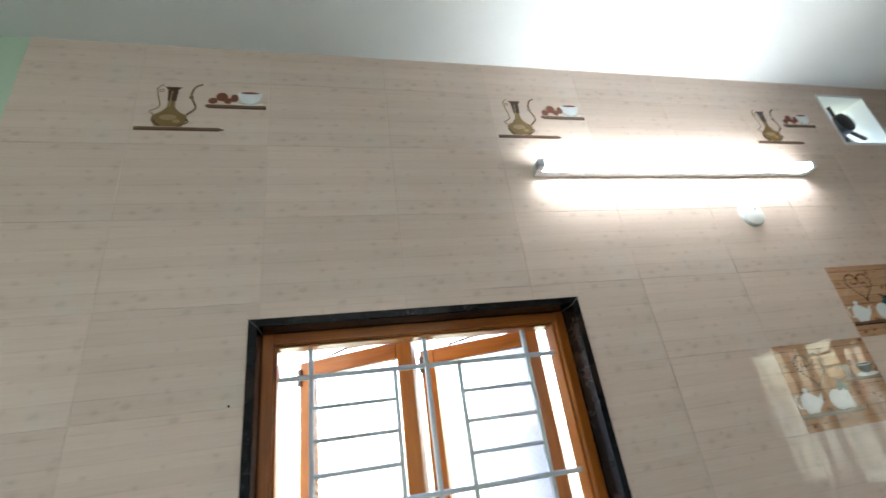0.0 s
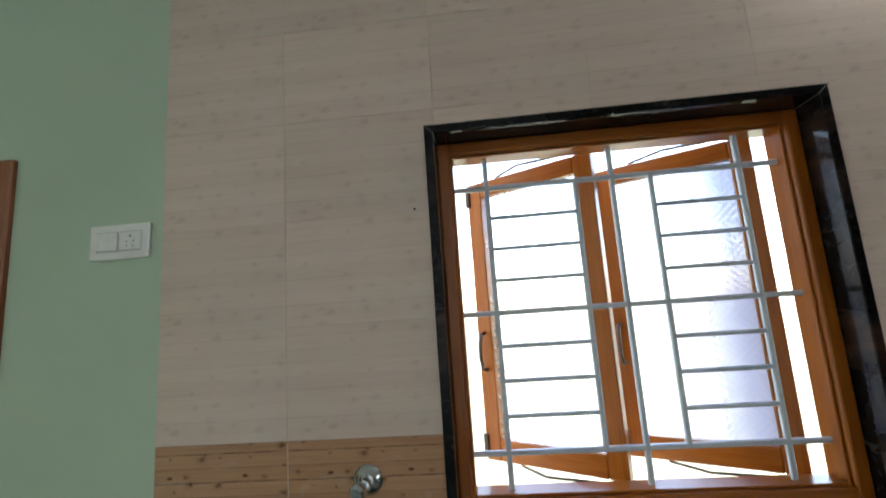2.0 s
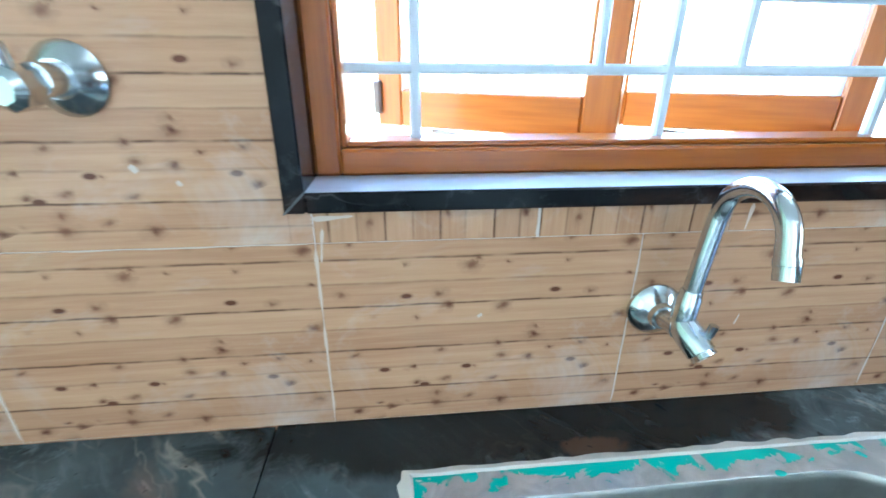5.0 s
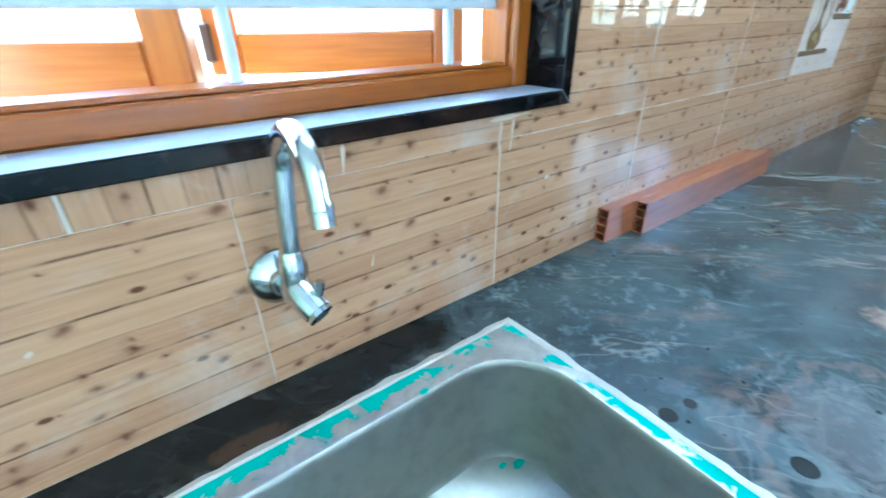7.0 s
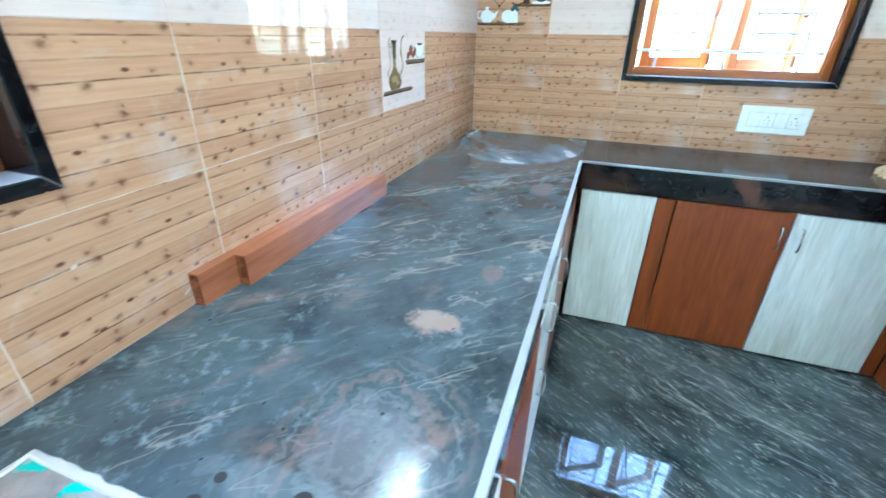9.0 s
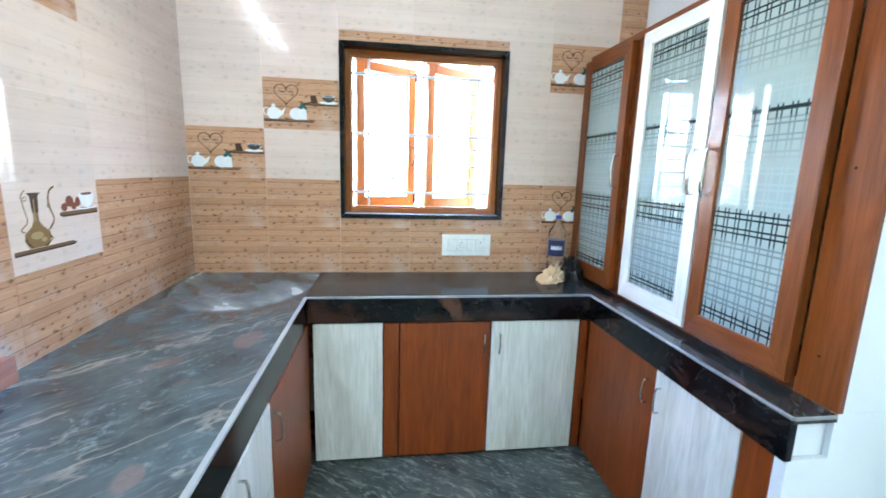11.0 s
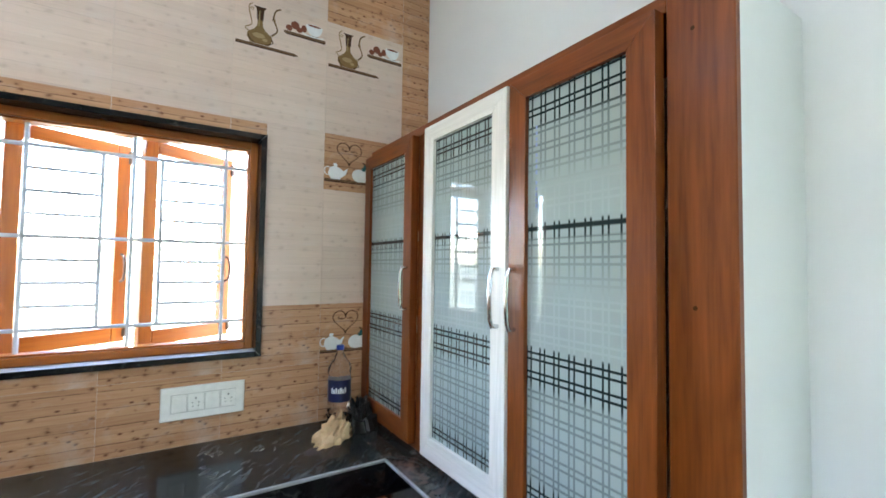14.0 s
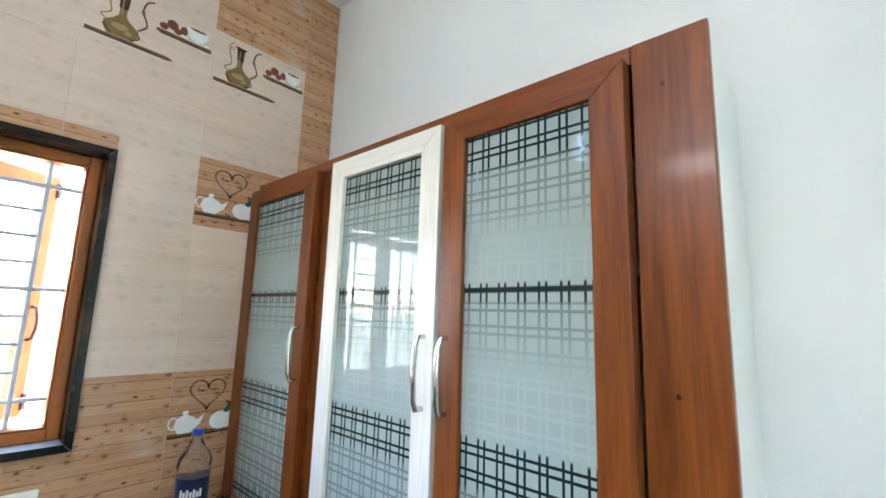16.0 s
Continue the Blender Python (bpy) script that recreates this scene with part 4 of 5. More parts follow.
base_cabinet("narrow reddish-brown filler strip beside the end wall", "s", 1.33, 1.433, BASE_RED)
base_cabinet(BROWN_C, "n", 1.7, 2.36, BASE_RED, 1.742)
base_cabinet("whitewashed base cabinet with a drawer over a door", "n", 1.24, 1.698, PALE_WOOD, 1.4, True)
base_cabinet(BROWN_C, "n", 0.82, 1.238, BASE_RED, 0.86)
base_cabinet(WHITE_C, "n", 0.45, 0.818, PALE_WOOD, 0.78, body_top=0.6)
base_cabinet(BROWN_C, "n", 0.03, 0.448, BASE_RED, 0.07, body_top=0.6)
base_cabinet(WHITE_C, "n", -0.39, 0.028, PALE_WOOD, -0.01, body_top=0.6)
base_cabinet(BROWN_C, "n", -0.83, -0.392, BASE_RED, -0.43)

# ---- glass-fronted cupboard standing on the south counter ----
CF = -0.975
cup = thing("glass_cupboard", (2.06, -1.12, TOP), "tall wooden cupboard with three tartan frosted-glass doors on the counter", "cupboard")
part("side_panel", boxed(1.296, 1.312, SOUTH, CF - 0.019, TOP, 2.03, 0.001), WHITE, cup, "white painted side panel")
part("front_post", boxed(1.291, 1.411, CF - 0.018, CF, TOP, 2.036, 0.002), RED_WOOD, cup, "wide reddish-brown front board with screw holes")
part("top_board", boxed(1.3125, 2.832, SOUTH, CF - 0.019, 2.012, 2.03), RED_FLAT, cup)
part("bottom_board", boxed(1.3125, 2.832, SOUTH, CF - 0.019, TOP, TOP + 0.018), RED_FLAT, cup)
part("back_board", boxed(1.3125, 2.832, SOUTH, SOUTH + 0.006, TOP + 0.019, 2.011), PALE_FRAME, cup, "pale back board")
part("top_rail", boxed(1.4115, 2.832, CF - 0.018, CF - 0.001, 2.0, 2.036, 0.002), RED_FLAT, cup)
part("bottom_rail", boxed(1.4115, 2.832, CF - 0.018, CF - 0.001, TOP, 0.875, 0.002), RED_FLAT, cup)
part("upright", boxed(2.285, 2.375, CF - 0.018, CF - 0.003, 0.8755, 1.9995, 0.001), RED_WOOD, cup)
part("upright", boxed(1.80, 1.86, CF - 0.018, CF - 0.003, 0.8755, 1.9995, 0.001), RED_WOOD, cup)
for z in (1.24, 1.63):
    part("shelf", boxed(1.3125, 2.832, SOUTH + 0.008, CF - 0.06, z, z + 0.018), PALE_FRAME, cup)
for z in (0.955, 1.437, 1.945):
    part("screw_hole", turned(bmesh.new(), (1.361, CF + 0.0006, z), (0, -1, 0), [(0, 0.0042), (0.002, 0.003)], 10), BROWN_INK, cup)


def mitred(quad, y0, y1):
    """One frame member with mitred ends, its outline in x and z."""
    bm = bmesh.new()
    back = [bm.verts.new((x, y0, z)) for x, z in quad]
    front = [bm.verts.new((x, y1, z)) for x, z in quad]
    bm.faces.new(back)
    bm.faces.new(front[::-1])
    for i in range(4):
        bm.faces.new((back[i], back[(i + 1) % 4], front[(i + 1) % 4], front[i]))
    bmesh.ops.bevel(bm, geom=[e for e in bm.edges if e.verts[0].co.y > y0 + 0.01 and e.verts[1].co.y > y0 + 0.01], offset=0.0018, segments=2, affect="EDGES", profile=0.5)
    return bm


def glass_door(x0, x1, mat, label, hinge_x, handle_x, z0=0.855, z1=1.998, s=0.062):
    d = new("glass_door")
    d.parent = cup
    d.empty_display_size = 0.03
    HOME[d] = HOME[cup]
    tagged(d, label)
    y0, y1 = CF + 0.001, CF + 0.031
    xa, xb, za, zb = x0 + s, x1 - s, z0 + s + 0.012, z1 - s + 0.006
    for quad in (((x0, z0), (xa, za), (xa, zb), (x0, z1)), ((x1, z1), (xb, zb), (xb, za), (x1, z0))):
        part("stile", mitred(quad, y0, y1), mat, d)
    for quad in (((x1, z0), (xb, za), (xa, za), (x0, z0)), ((x0, z1), (xa, zb), (xb, zb), (x1, z1))):
        part("rail", mitred(quad, y0, y1), RED_FLAT if mat is RED_WOOD else PALE_RAIL, d)
    part("glass", boxed(x0 + s - 0.004, x1 - s + 0.004, y0 + 0.014, y0 + 0.019, z0 + s + 0.006, z1 - s + 0.012), PLAID, d, "frosted glass printed with a black tartan")
    part("handle", pull(bmesh.new(), (handle_x, y1, 1.345), (handle_x, y1, 1.5), (0, 1, 0), 0.0065, 0.026), CHROME, d, "polished chrome bow handle", True)
    return d


glass_door(1.415, 1.826, RED_WOOD, "reddish-brown framed glass door", 1.412, 1.8)
glass_door(1.838, 2.282, PALE_FRAME, "white framed glass door", 2.282, 1.868)
glass_door(2.372, 2.826, RED_WOOD, "reddish-brown framed glass door", 2.826, 2.4)
for i in range(13):
    z = 1.655 + 0.0145 * i + (0.012 if i > 4 else 0) + (0.012 if i > 8 else 0)
    part("stamped_mark", boxed(1.731, 1.737, CF + 0.0202, CF + 0.0205, z, z + 0.009), FADED_BLUE, cup, "faint blue stamped marking")

# ---- sink ----
def rounded_loop(bm, cx, cy, w, d, r, z, n=8):
    vs = []
    for sx, sy, a0 in ((1, 1, 0), (-1, 1, 90), (-1, -1, 180), (1, -1, 270)):
        for i in range(n + 1):
            a = radians(a0 + 90 * i / n)
            vs.append(bm.verts.new((cx + sx * (w / 2 - r) + r * math.cos(a), cy + sy * (d / 2 - r) + r * math.sin(a), z)))
    return vs


def skin(bm, loops, close=True):
    for a, b_ in zip(loops, loops[1:]):
        n = len(a)
        for i in range(n):
            bm.faces.new((a[i], a[(i + 1) % n], b_[(i + 1) % n], b_[i]))
    if close:
        bm.faces.new(loops[-1])


sx, sy, sw, sd = SINK
sink = thing("kitchen_sink", (sx, sy, TOP), "stainless steel sink with torn teal protective film on its rim", "sink")
bm = bmesh.new()
skin(bm, [rounded_loop(bm, sx, sy, sw, sd, 0.008, TOP + 0.001), rounded_loop(bm, sx, sy, sw - 0.004, sd - 0.004, 0.008, TOP + 0.005), rounded_loop(bm, sx, sy, 0.562, 0.374, 0.1, TOP + 0.006)], False)
part("rim", bm, RIM, sink, "brushed steel rim with teal film scraps", True)
bm = bmesh.new()
prof = [(0.0, 0.1, 0.006), (0.003, 0.1, 0.0058), (0.007, 0.098, 0.003), (0.01, 0.096, -0.006), (0.014, 0.09, -0.08), (0.018, 0.085, -0.164), (0.022, 0.083, -0.173), (0.03, 0.079, -0.178), (0.046, 0.07, -0.1795), (0.2, 0.03, -0.184), (0.33, 0.015, -0.1865)]
skin(bm, [rounded_loop(bm, sx, sy, 0.562 - k, 0.374 - k, r, TOP + z) for k, r, z in prof])
part("bowl", bm, STEEL, sink, "", True)
for fx_, fy_, fz_, r, seed in ((0.478, 0.95, -0.1785, 0.011, 1.3), (0.458, 0.962, -0.1785, 0.007, 5.2), (0.352, 1.0045, 0.0064, 0.007, 8.8)):
    bm = bmesh.new()
    top_ = [bm.verts.new((fx_ + r * (1 + 0.5 * noise.noise((math.cos(a), math.sin(a), seed))) * math.cos(a), fy_ + 0.6 * r * math.sin(a), TOP + fz_ + 0.0012)) for a in (2 * math.pi * i / 14 for i in range(14))]
    low_ = [bm.verts.new(v_.co - Vector((0, 0, 0.0008))) for v_ in top_]
    skin(bm, [low_, top_])
    part("film_scrap", bm, TEAL_FILM, sink, "scrap of teal protective film")
part("drain", turned(bmesh.new(), (sx, sy, TOP - 0.1855), (0, 0, 1), [(0, 0.04), (0.002, 0.04), (0.003, 0.033), (0.001, 0.02)]), STEEL, sink, "round steel drain", True)
bm = bmesh.new()
loops = []
for k, z, amp in ((-0.02, 0.0005, 0.006), (-0.012, 0.005, 0.004), (0.004, 0.0075, 0.002), (0.01, 0.0055, 0.001)):
    lp = []
    for e in range(4):
        for i in range(40):
            f = i / 40
            hx, hy = (sw - k) / 2, (sd - k) / 2
            p = ((hx, -hy + 2 * hy * f), (hx - 2 * hx * f, hy), (-hx, hy - 2 * hy * f), (-hx + 2 * hx * f, -hy))[e]
            j = noise.noise((p[0] * 45, p[1] * 45, k * 50)) * amp
            lp.append(bm.verts.new((sx + p[0] * (1 + j / hx), sy + p[1] * (1 + j / hy), TOP + z + abs(j) * 0.25)))
    loops.append(lp)
skin(bm, loops, False)
single("cement_bead", bm, PLASTER, "rough whitish cement bead sealing the sink to the granite", "sealant", smooth=True)

for hx, hy, r in ((0.607, 0.686, 0.013), (0.561, 0.806, 0.011), (0.598, 0.799, 0.008)):
    single("stain_spot", turned(bmesh.new(), (hx, hy, TOP), (0, 0, 1), [(0, r), (0.0006, r * 0.9)], 14), STAIN, "round black stain spot on the granite", "stain")

# ---- taps on the tiled wall ----
FZ = 0.982                               # height of the inlet
tap = thing("swan_neck_tap", (0.247, NORTH, FZ), "chrome wall-mounted swan-neck kitchen tap over the sink", "tap")
part("flange", turned(bmesh.new(), (0.245, NORTH, FZ), (0, -1, 0), [(0, 0.034), (0.005, 0.0345), (0.011, 0.031), (0.016, 0.022), (0.019, 0.017), (0.026, 0.0155)], 32), CHROME, tap, "", True)
part("inlet", tube(bmesh.new(), [(0.245, NORTH - 0.018, FZ), (0.246, NORTH - 0.04, FZ + 0.004), (0.247, NORTH - 0.056, FZ + 0.006)], [0.0135, 0.014, 0.016], 18), CHROME, tap, "", True)
valve = part("valve_body", tube(bmesh.new(), [(0.2465, NORTH - 0.049, FZ + 0.017), (0.248, NORTH - 0.058, FZ + 0.008), (0.253, NORTH - 0.072, FZ - 0.003), (0.257, NORTH - 0.083, FZ - 0.011)], [0.013, 0.0165, 0.0165, 0.0155], 20), CHROME, tap, "", True)
aim = Vector((0.3, -0.78, -0.56)).normalized()
tip = Vector((0.257, NORTH - 0.083, FZ - 0.011))
part("valve_mouth", turned(bmesh.new(), tip, aim, [(0, 0.0135), (0.006, 0.0148), (0.0065, 0.0095), (-0.004, 0.009)], 20), CHROME, valve, "", True)
part("spindle_hole", turned(bmesh.new(), tip + aim * 0.0005, aim, [(0, 0.0088), (0.0012, 0.0085)], 16), DARK, valve, "dark hollow end of the valve")
part("lever", tube(bmesh.new(), [(0.258, NORTH - 0.078, FZ - 0.002), (0.263, NORTH - 0.08, FZ + 0.012), (0.265, NORTH - 0.081, FZ + 0.023)], [0.0045, 0.0048, 0.0052], 10), CHROME, valve, "", True)
part("collar", turned(bmesh.new(), (0.2465, NORTH - 0.055, FZ + 0.014), (0.06, 0.0, 1.0), [(0, 0.0128), (0.03, 0.0128), (0.033, 0.0118), (0.038, 0.0118), (0.04, 0.0105)], 20), CHROME, tap, "", True)
rise_ = [(0.2485, NORTH - 0.055, FZ + 0.045), (0.2525, NORTH - 0.055, FZ + 0.095), (0.257, NORTH - 0.0545, FZ + 0.135)]
bow = arc((0.2565, NORTH - 0.0985, FZ + 0.136), (0.03, 1, 0), (0, 0, 1), 0.044, 0.0, math.pi * 0.9, 16)
tail = [(0.2545, NORTH - 0.1445, FZ + 0.136), (0.254, NORTH - 0.147, FZ + 0.13)]
part("spout", tube(bmesh.new(), rise_ + [tuple(p) for p in bow[1:]] + tail, [0.0098] * 3 + [0.0098] * 16 + [0.0098, 0.0098], 18), CHROME, tap, "", True)
part("aerator", tube(bmesh.new(), [(0.2541, NORTH - 0.1463, FZ + 0.132), (0.2535, NORTH - 0.149, FZ + 0.126), (0.2535, NORTH - 0.1491, FZ + 0.1255), (0.2522, NORTH - 0.1535, FZ + 0.114)], [0.0108, 0.0108, 0.0102, 0.0102], 20), CHROME, tap, "", True)

valve = thing("wall_valve", (-0.359, NORTH, 1.249), "round chrome stop valve on the tiled wall", "valve")
part("flange", turned(bmesh.new(), (-0.359, NORTH, 1.249), (0, -1, 0), [(0, 0.032), (0.005, 0.033), (0.012, 0.028), (0.02, 0.017)]), CHROME, valve, "", True)
part("spindle", tube(bmesh.new(), [(-0.359, NORTH - 0.01, 1.249), (-0.359, NORTH - 0.045, 1.249)], 0.014, 18), CHROME, valve, "", True)
part("knob", turned(bmesh.new(), (-0.366, NORTH - 0.042, 1.244), (-0.12, -1, -0.05), [(0, 0.012), (0.003, 0.018), (0.02, 0.018), (0.026, 0.012)], 8), CHROME, valve, "", True)
part("lever", tube(bmesh.new(), [(-0.366, NORTH - 0.055, 1.25), (-0.368, NORTH - 0.058, 1.277)], 0.005, 10), CHROME, valve, "", True)

single("nail_hole", turned(bmesh.new(), (-0.223, NORTH - 0.0002, 1.845), (0, -1, 0), [(0, 0.0032), (0.0008, 0.002)], 8), BROWN_INK, "small dark nail hole in the tiles", "hole")

# ---- two hollow profiles lying along the wall ----
def hollow(x0, x1, y0, y1, label):
    z0, z1, w = TOP, TOP + 0.071, 0.0028
    ob = thing("hollow_profile", (x0, y0, z0), label, "profile", "hollow profiles by the wall")
    part("front_face", boxed(x0, x1, y0, y0 + w, z0, z1, 0.0006), PVC, ob)
    part("back_face", boxed(x0, x1, y1 - w, y1, z0, z1, 0.0006), PVC, ob)
    for z in (z0, z1 - w):
        part("edge_web", boxed(x0, x1, y0 + w, y1 - w, z + 0.0002, z + w - 0.0002), PVC, ob)
    for k in (1, 2, 3):
        z = z0 + (z1 - z0) * k / 4
        part("inner_web", boxed(x0 + 0.001, x1, y0 + w, y1 - w, z - w / 2, z + w / 2), PVC, ob)


hollow(0.877, 1.57, NORTH - 0.026, NORTH - 0.001, "long hollow reddish-brown PVC profile against the tiles")
hollow(0.972, 1.625, NORTH - 0.052, NORTH - 0.027, "long hollow reddish-brown PVC profile lying in front of another")

# ---- lamp, junction box, switches, extractor fan ----
lamp = thing("tube_light", (1.28, NORTH, 2.5), "lit white fluorescent tube light on the tiled wall", "lamp")
part("batten", boxed(0.69, 1.87, NORTH - 0.03, NORTH, 2.482, 2.52, 0.004, seg=2), PLASTIC, lamp, "white batten")
for x in (0.69, 1.845):
    part("end_cap", boxed(x, x + 0.025, NORTH - 0.062, NORTH - 0.03, 2.484, 2.518, 0.004), GRILLE, lamp)
part("glass_tube", tube(bmesh.new(), [(0.715, NORTH - 0.048, 2.5), (1.845, NORTH - 0.048, 2.5)], 0.014, 16), LIT, lamp, "glowing white tube", True)
box_ = thing("junction_box", (1.517, NORTH, 2.315), "round white plastic junction box cover", "junction box")
part("cover", turned(bmesh.new(), (1.517, NORTH, 2.315), (0, -1, 0), [(0, 0.05), (0.006, 0.05), (0.012, 0.045), (0.014, 0.02)], 32), PLASTIC, box_, "", True)
part("screw", turned(bmesh.new(), (1.53, NORTH - 0.0125, 2.33), (0, -1, 0), [(0, 0.004), (0.003, 0.003)], 10), CHROME, box_)


def switch_plate(origin, rz, w, h, modules, label):
    ob = thing("switch_plate", origin, label, "switch plate", "", rz)
    part("plate", boxed(0, w, -0.01, 0, 0, h, 0.004, seg=2), PLASTIC, ob)
    n = len(modules)
    mw = (w * 0.78) / n
    for i, kind in enumerate(modules):
        x0 = w * 0.11 + i * mw
        z0, z1 = h * 0.24, h * 0.76
        part("module_gap", boxed(x0 + 0.0012, x0 + mw - 0.0012, -0.0104, -0.009, z0 - 0.002, z1 + 0.002), GAP, ob, "grey seam round a module")
        if kind == "s":
            md = part("rocker", boxed(x0 + 0.003, x0 + mw - 0.003, -0.0145, -0.009, z0, z1, 0.0025, seg=2), PLASTIC, ob, "white rocker switch")
        else:
            md = part("socket", boxed(x0 + 0.002, x0 + mw - 0.002, -0.012, -0.009, z0, z1, 0.0015), PLASTIC, ob, "white five-pin socket")
            c, d = x0 + mw / 2, min(mw, z1 - z0)
            for ox, oz, r in ((0, 0.26, 0.075), (-0.2, -0.02, 0.055), (0.2, -0.02, 0.055), (-0.17, -0.27, 0.05), (0.17, -0.27, 0.05)):
                part("pin_hole", turned(bmesh.new(), (c + ox * d, -0.0118, (z0 + z1) / 2 + oz * d), (0, -1, 0), [(0, 0.8 * r * d), (0.0006, 0.7 * r * d)], 10), DARK, md)


switch_plate((-1.05, NORTH + 0.003, 1.783), 0.001, 0.16, 0.089, "sp", "white plastic plate with a switch and socket on green wall")
switch_plate((EAST, -0.177, 0.927), -90, 0.279, 0.122, "spsp", "white plastic plate with switches and sockets on the tiles")

fan = thing("extractor_fan", ((FAN[0] + FAN[1]) / 2, BACK + 0.08, (FAN[2] + FAN[3]) / 2), "black extractor fan in a white wall opening by the ceiling", "fan")
fc = Vector(((FAN[0] + FAN[1]) / 2, BACK + 0.06, (FAN[2] + FAN[3]) / 2))
for a, b_, c, d in ((FAN[0], FAN[0] + 0.012, FAN[2], FAN[3]), (FAN[1] - 0.012, FAN[1], FAN[2], FAN[3]), (FAN[0] + 0.012, FAN[1] - 0.012, FAN[2], FAN[2] + 0.012), (FAN[0] + 0.012, FAN[1] - 0.012, FAN[3] - 0.012, FAN[3])):
    part("liner", boxed(a, b_, NORTH - 0.001, BACK + 0.149, c, d), WHITE, fan, "white plastered reveal")
part("motor", turned(bmesh.new(), fc + Vector((0.015, -0.04, 0.02)), (0, 1, 0), [(0, 0.025), (0.008, 0.05), (0.06, 0.055), (0.08, 0.035)], 24), DARK, fan, "", True)
part("capacitor", turned(bmesh.new(), fc + Vector((-0.05, -0.03, -0.08)), (0, 1, 0), [(0, 0.02), (0.006, 0.032), (0.05, 0.032), (0.06, 0.02)], 20), DARK, fan, "", True)
for i in range(3):
    a = radians(90 + 120 * i)
    e = fc + Vector((math.cos(a) * 0.128, -0.01, math.sin(a) * 0.125))
    part("bracket", tube(bmesh.new(), [fc + Vector((0, -0.01, 0)), e], 0.009, 10), DARK, fan, "", True)
for i in range(4):
    a = radians(45 + 90 * i)
    bm = boxed(0.035, 0.115, -0.002, 0.002, -0.035, 0.04, 0.001)
    bm.transform(Matrix.Translation(fc + Vector((0, 0.04, 0))) @ Matrix.Rotation(-a, 4, "Y") @ Matrix.Rotation(radians(28), 4, "X"))
    part("blade", bm, GRILLE, fan, "grey metal blade")

# ---- bottle, rag and bag on the counter ----
bx, by = 2.663, -0.785
bottle = thing("water_bottle", (bx, by, TOP), "clear plastic water bottle with navy label and blue cap", "bottle")
body = [(0, 0.03), (0.004, 0.042), (0.02, 0.046)]
body += [(0.03 + 0.013 * i, 0.046 - (0.0022 if i % 2 else 0)) for i in range(7)]
body += [(0.135, 0.0455), (0.225, 0.0455), (0.235, 0.044), (0.25, 0.046), (0.27, 0.043), (0.295, 0.03), (0.315, 0.018), (0.33, 0.0135), (0.336, 0.0135)]
bm = turned(bmesh.new(), (bx, by, TOP), (0, 0, 1), body, 32)
for v_ in bm.verts:
    h_ = v_.co.z - TOP
    if 0.24 < h_ < 0.32 or 0.02 < h_ < 0.12:
        k = 1 + 0.16 * noise.noise((v_.co.x * 55, v_.co.y * 55, h_ * 38))
        v_.co.x, v_.co.y = bx + (v_.co.x - bx) * k, by + (v_.co.y - by) * k
part("bottle_body", bm, PET, bottle)
lab = part("paper_label", turned(bmesh.new(), (bx, by, TOP + 0.135), (0, 0, 1), [(0, 0.0462), (0.085, 0.0462)], 32), LABEL, bottle, "navy blue wrap label", True)
d = Vector((-0.92, 0.39, 0)).normalized()
u = Vector((-d.y, d.x, 0))
bm = bmesh.new()
for k in range(-3, 4):
    a = k * 0.19
    o = d * math.cos(a) + u * math.sin(a)
    hgt = 0.022 if k % 2 else 0.016
    c = Vector((bx, by, TOP + 0.17)) + o * 0.0465
    t_ = Vector((-o.y, o.x, 0))
    vs = [bm.verts.new(c + t_ * p + Vector((0, 0, q))) for p, q in ((-0.0032, 0), (0.0032, 0), (0.0032, hgt), (-0.0032, hgt))]
    bm.faces.new(vs)
part("label_mark", bm, WHITE_INK, lab, "white blocks in place of a logo")
part("cap", turned(bmesh.new(), (bx, by, TOP + 0.334), (0, 0, 1), [(0, 0.0155), (0.016, 0.0155), (0.019, 0.013)], 20), BLUE, bottle, "", True)


def crumpled(name, cx, cy, rx, ry, hgt, seed, mat, label, category, turn=0.0, peak=(0.0, 0.0), crease=1.0, round_=0.8):
    bm = bmesh.new()
    n, m_ = 44, 16
    top = bm.verts.new((cx + peak[0], cy + peak[1], TOP + hgt))
    loops = []
    for j in range(1, m_ + 1):
        f = j / m_
        lp = []
        for i in range(n):
            a = 2 * math.pi * i / n
            fold = crease * 1.2 * noise.noise((math.cos(a) * 2.4 + seed, math.sin(a) * 2.4, f * 4.5)) + crease * 0.7 * noise.noise((math.cos(a) * 6 + seed, math.sin(a) * 6, f * 9))
            r = f * (1 + 0.5 * fold)
            z = hgt * max(0.0, (1 - f) ** round_ * (1 + 0.7 * fold)) + 0.006 + 0.006 * abs(fold)
            if j == m_:
                z = 0.001
            x, y = rx * r * math.cos(a), ry * r * math.sin(a)
            k = radians(turn)
            w = 1 - f
            lp.append(bm.verts.new((cx + x * math.cos(k) - y * math.sin(k) + peak[0] * w, cy + x * math.sin(k) + y * math.cos(k) + peak[1] * w, TOP + z)))
        loops.append(lp)
    for i in range(n):
        bm.faces.new((top, loops[0][i], loops[0][(i + 1) % n]))
    skin(bm, loops, True)
    return single(name, bm, mat, label, category, smooth=True)


crumpled("cleaning_rag", 2.6, -0.735, 0.05, 0.078, 0.075, 2.3, CLOTH, "crumpled tan cloth rag on the counter", "rag", 20, (0.03, -0.055), 0.75)
crumpled("plastic_bag", 2.69, -0.88, 0.075, 0.07, 0.1, 7.7, BAG, "crumpled black plastic bag on the counter", "bag", 0.0, (0.0, 0.0), 0.6, 0.35)

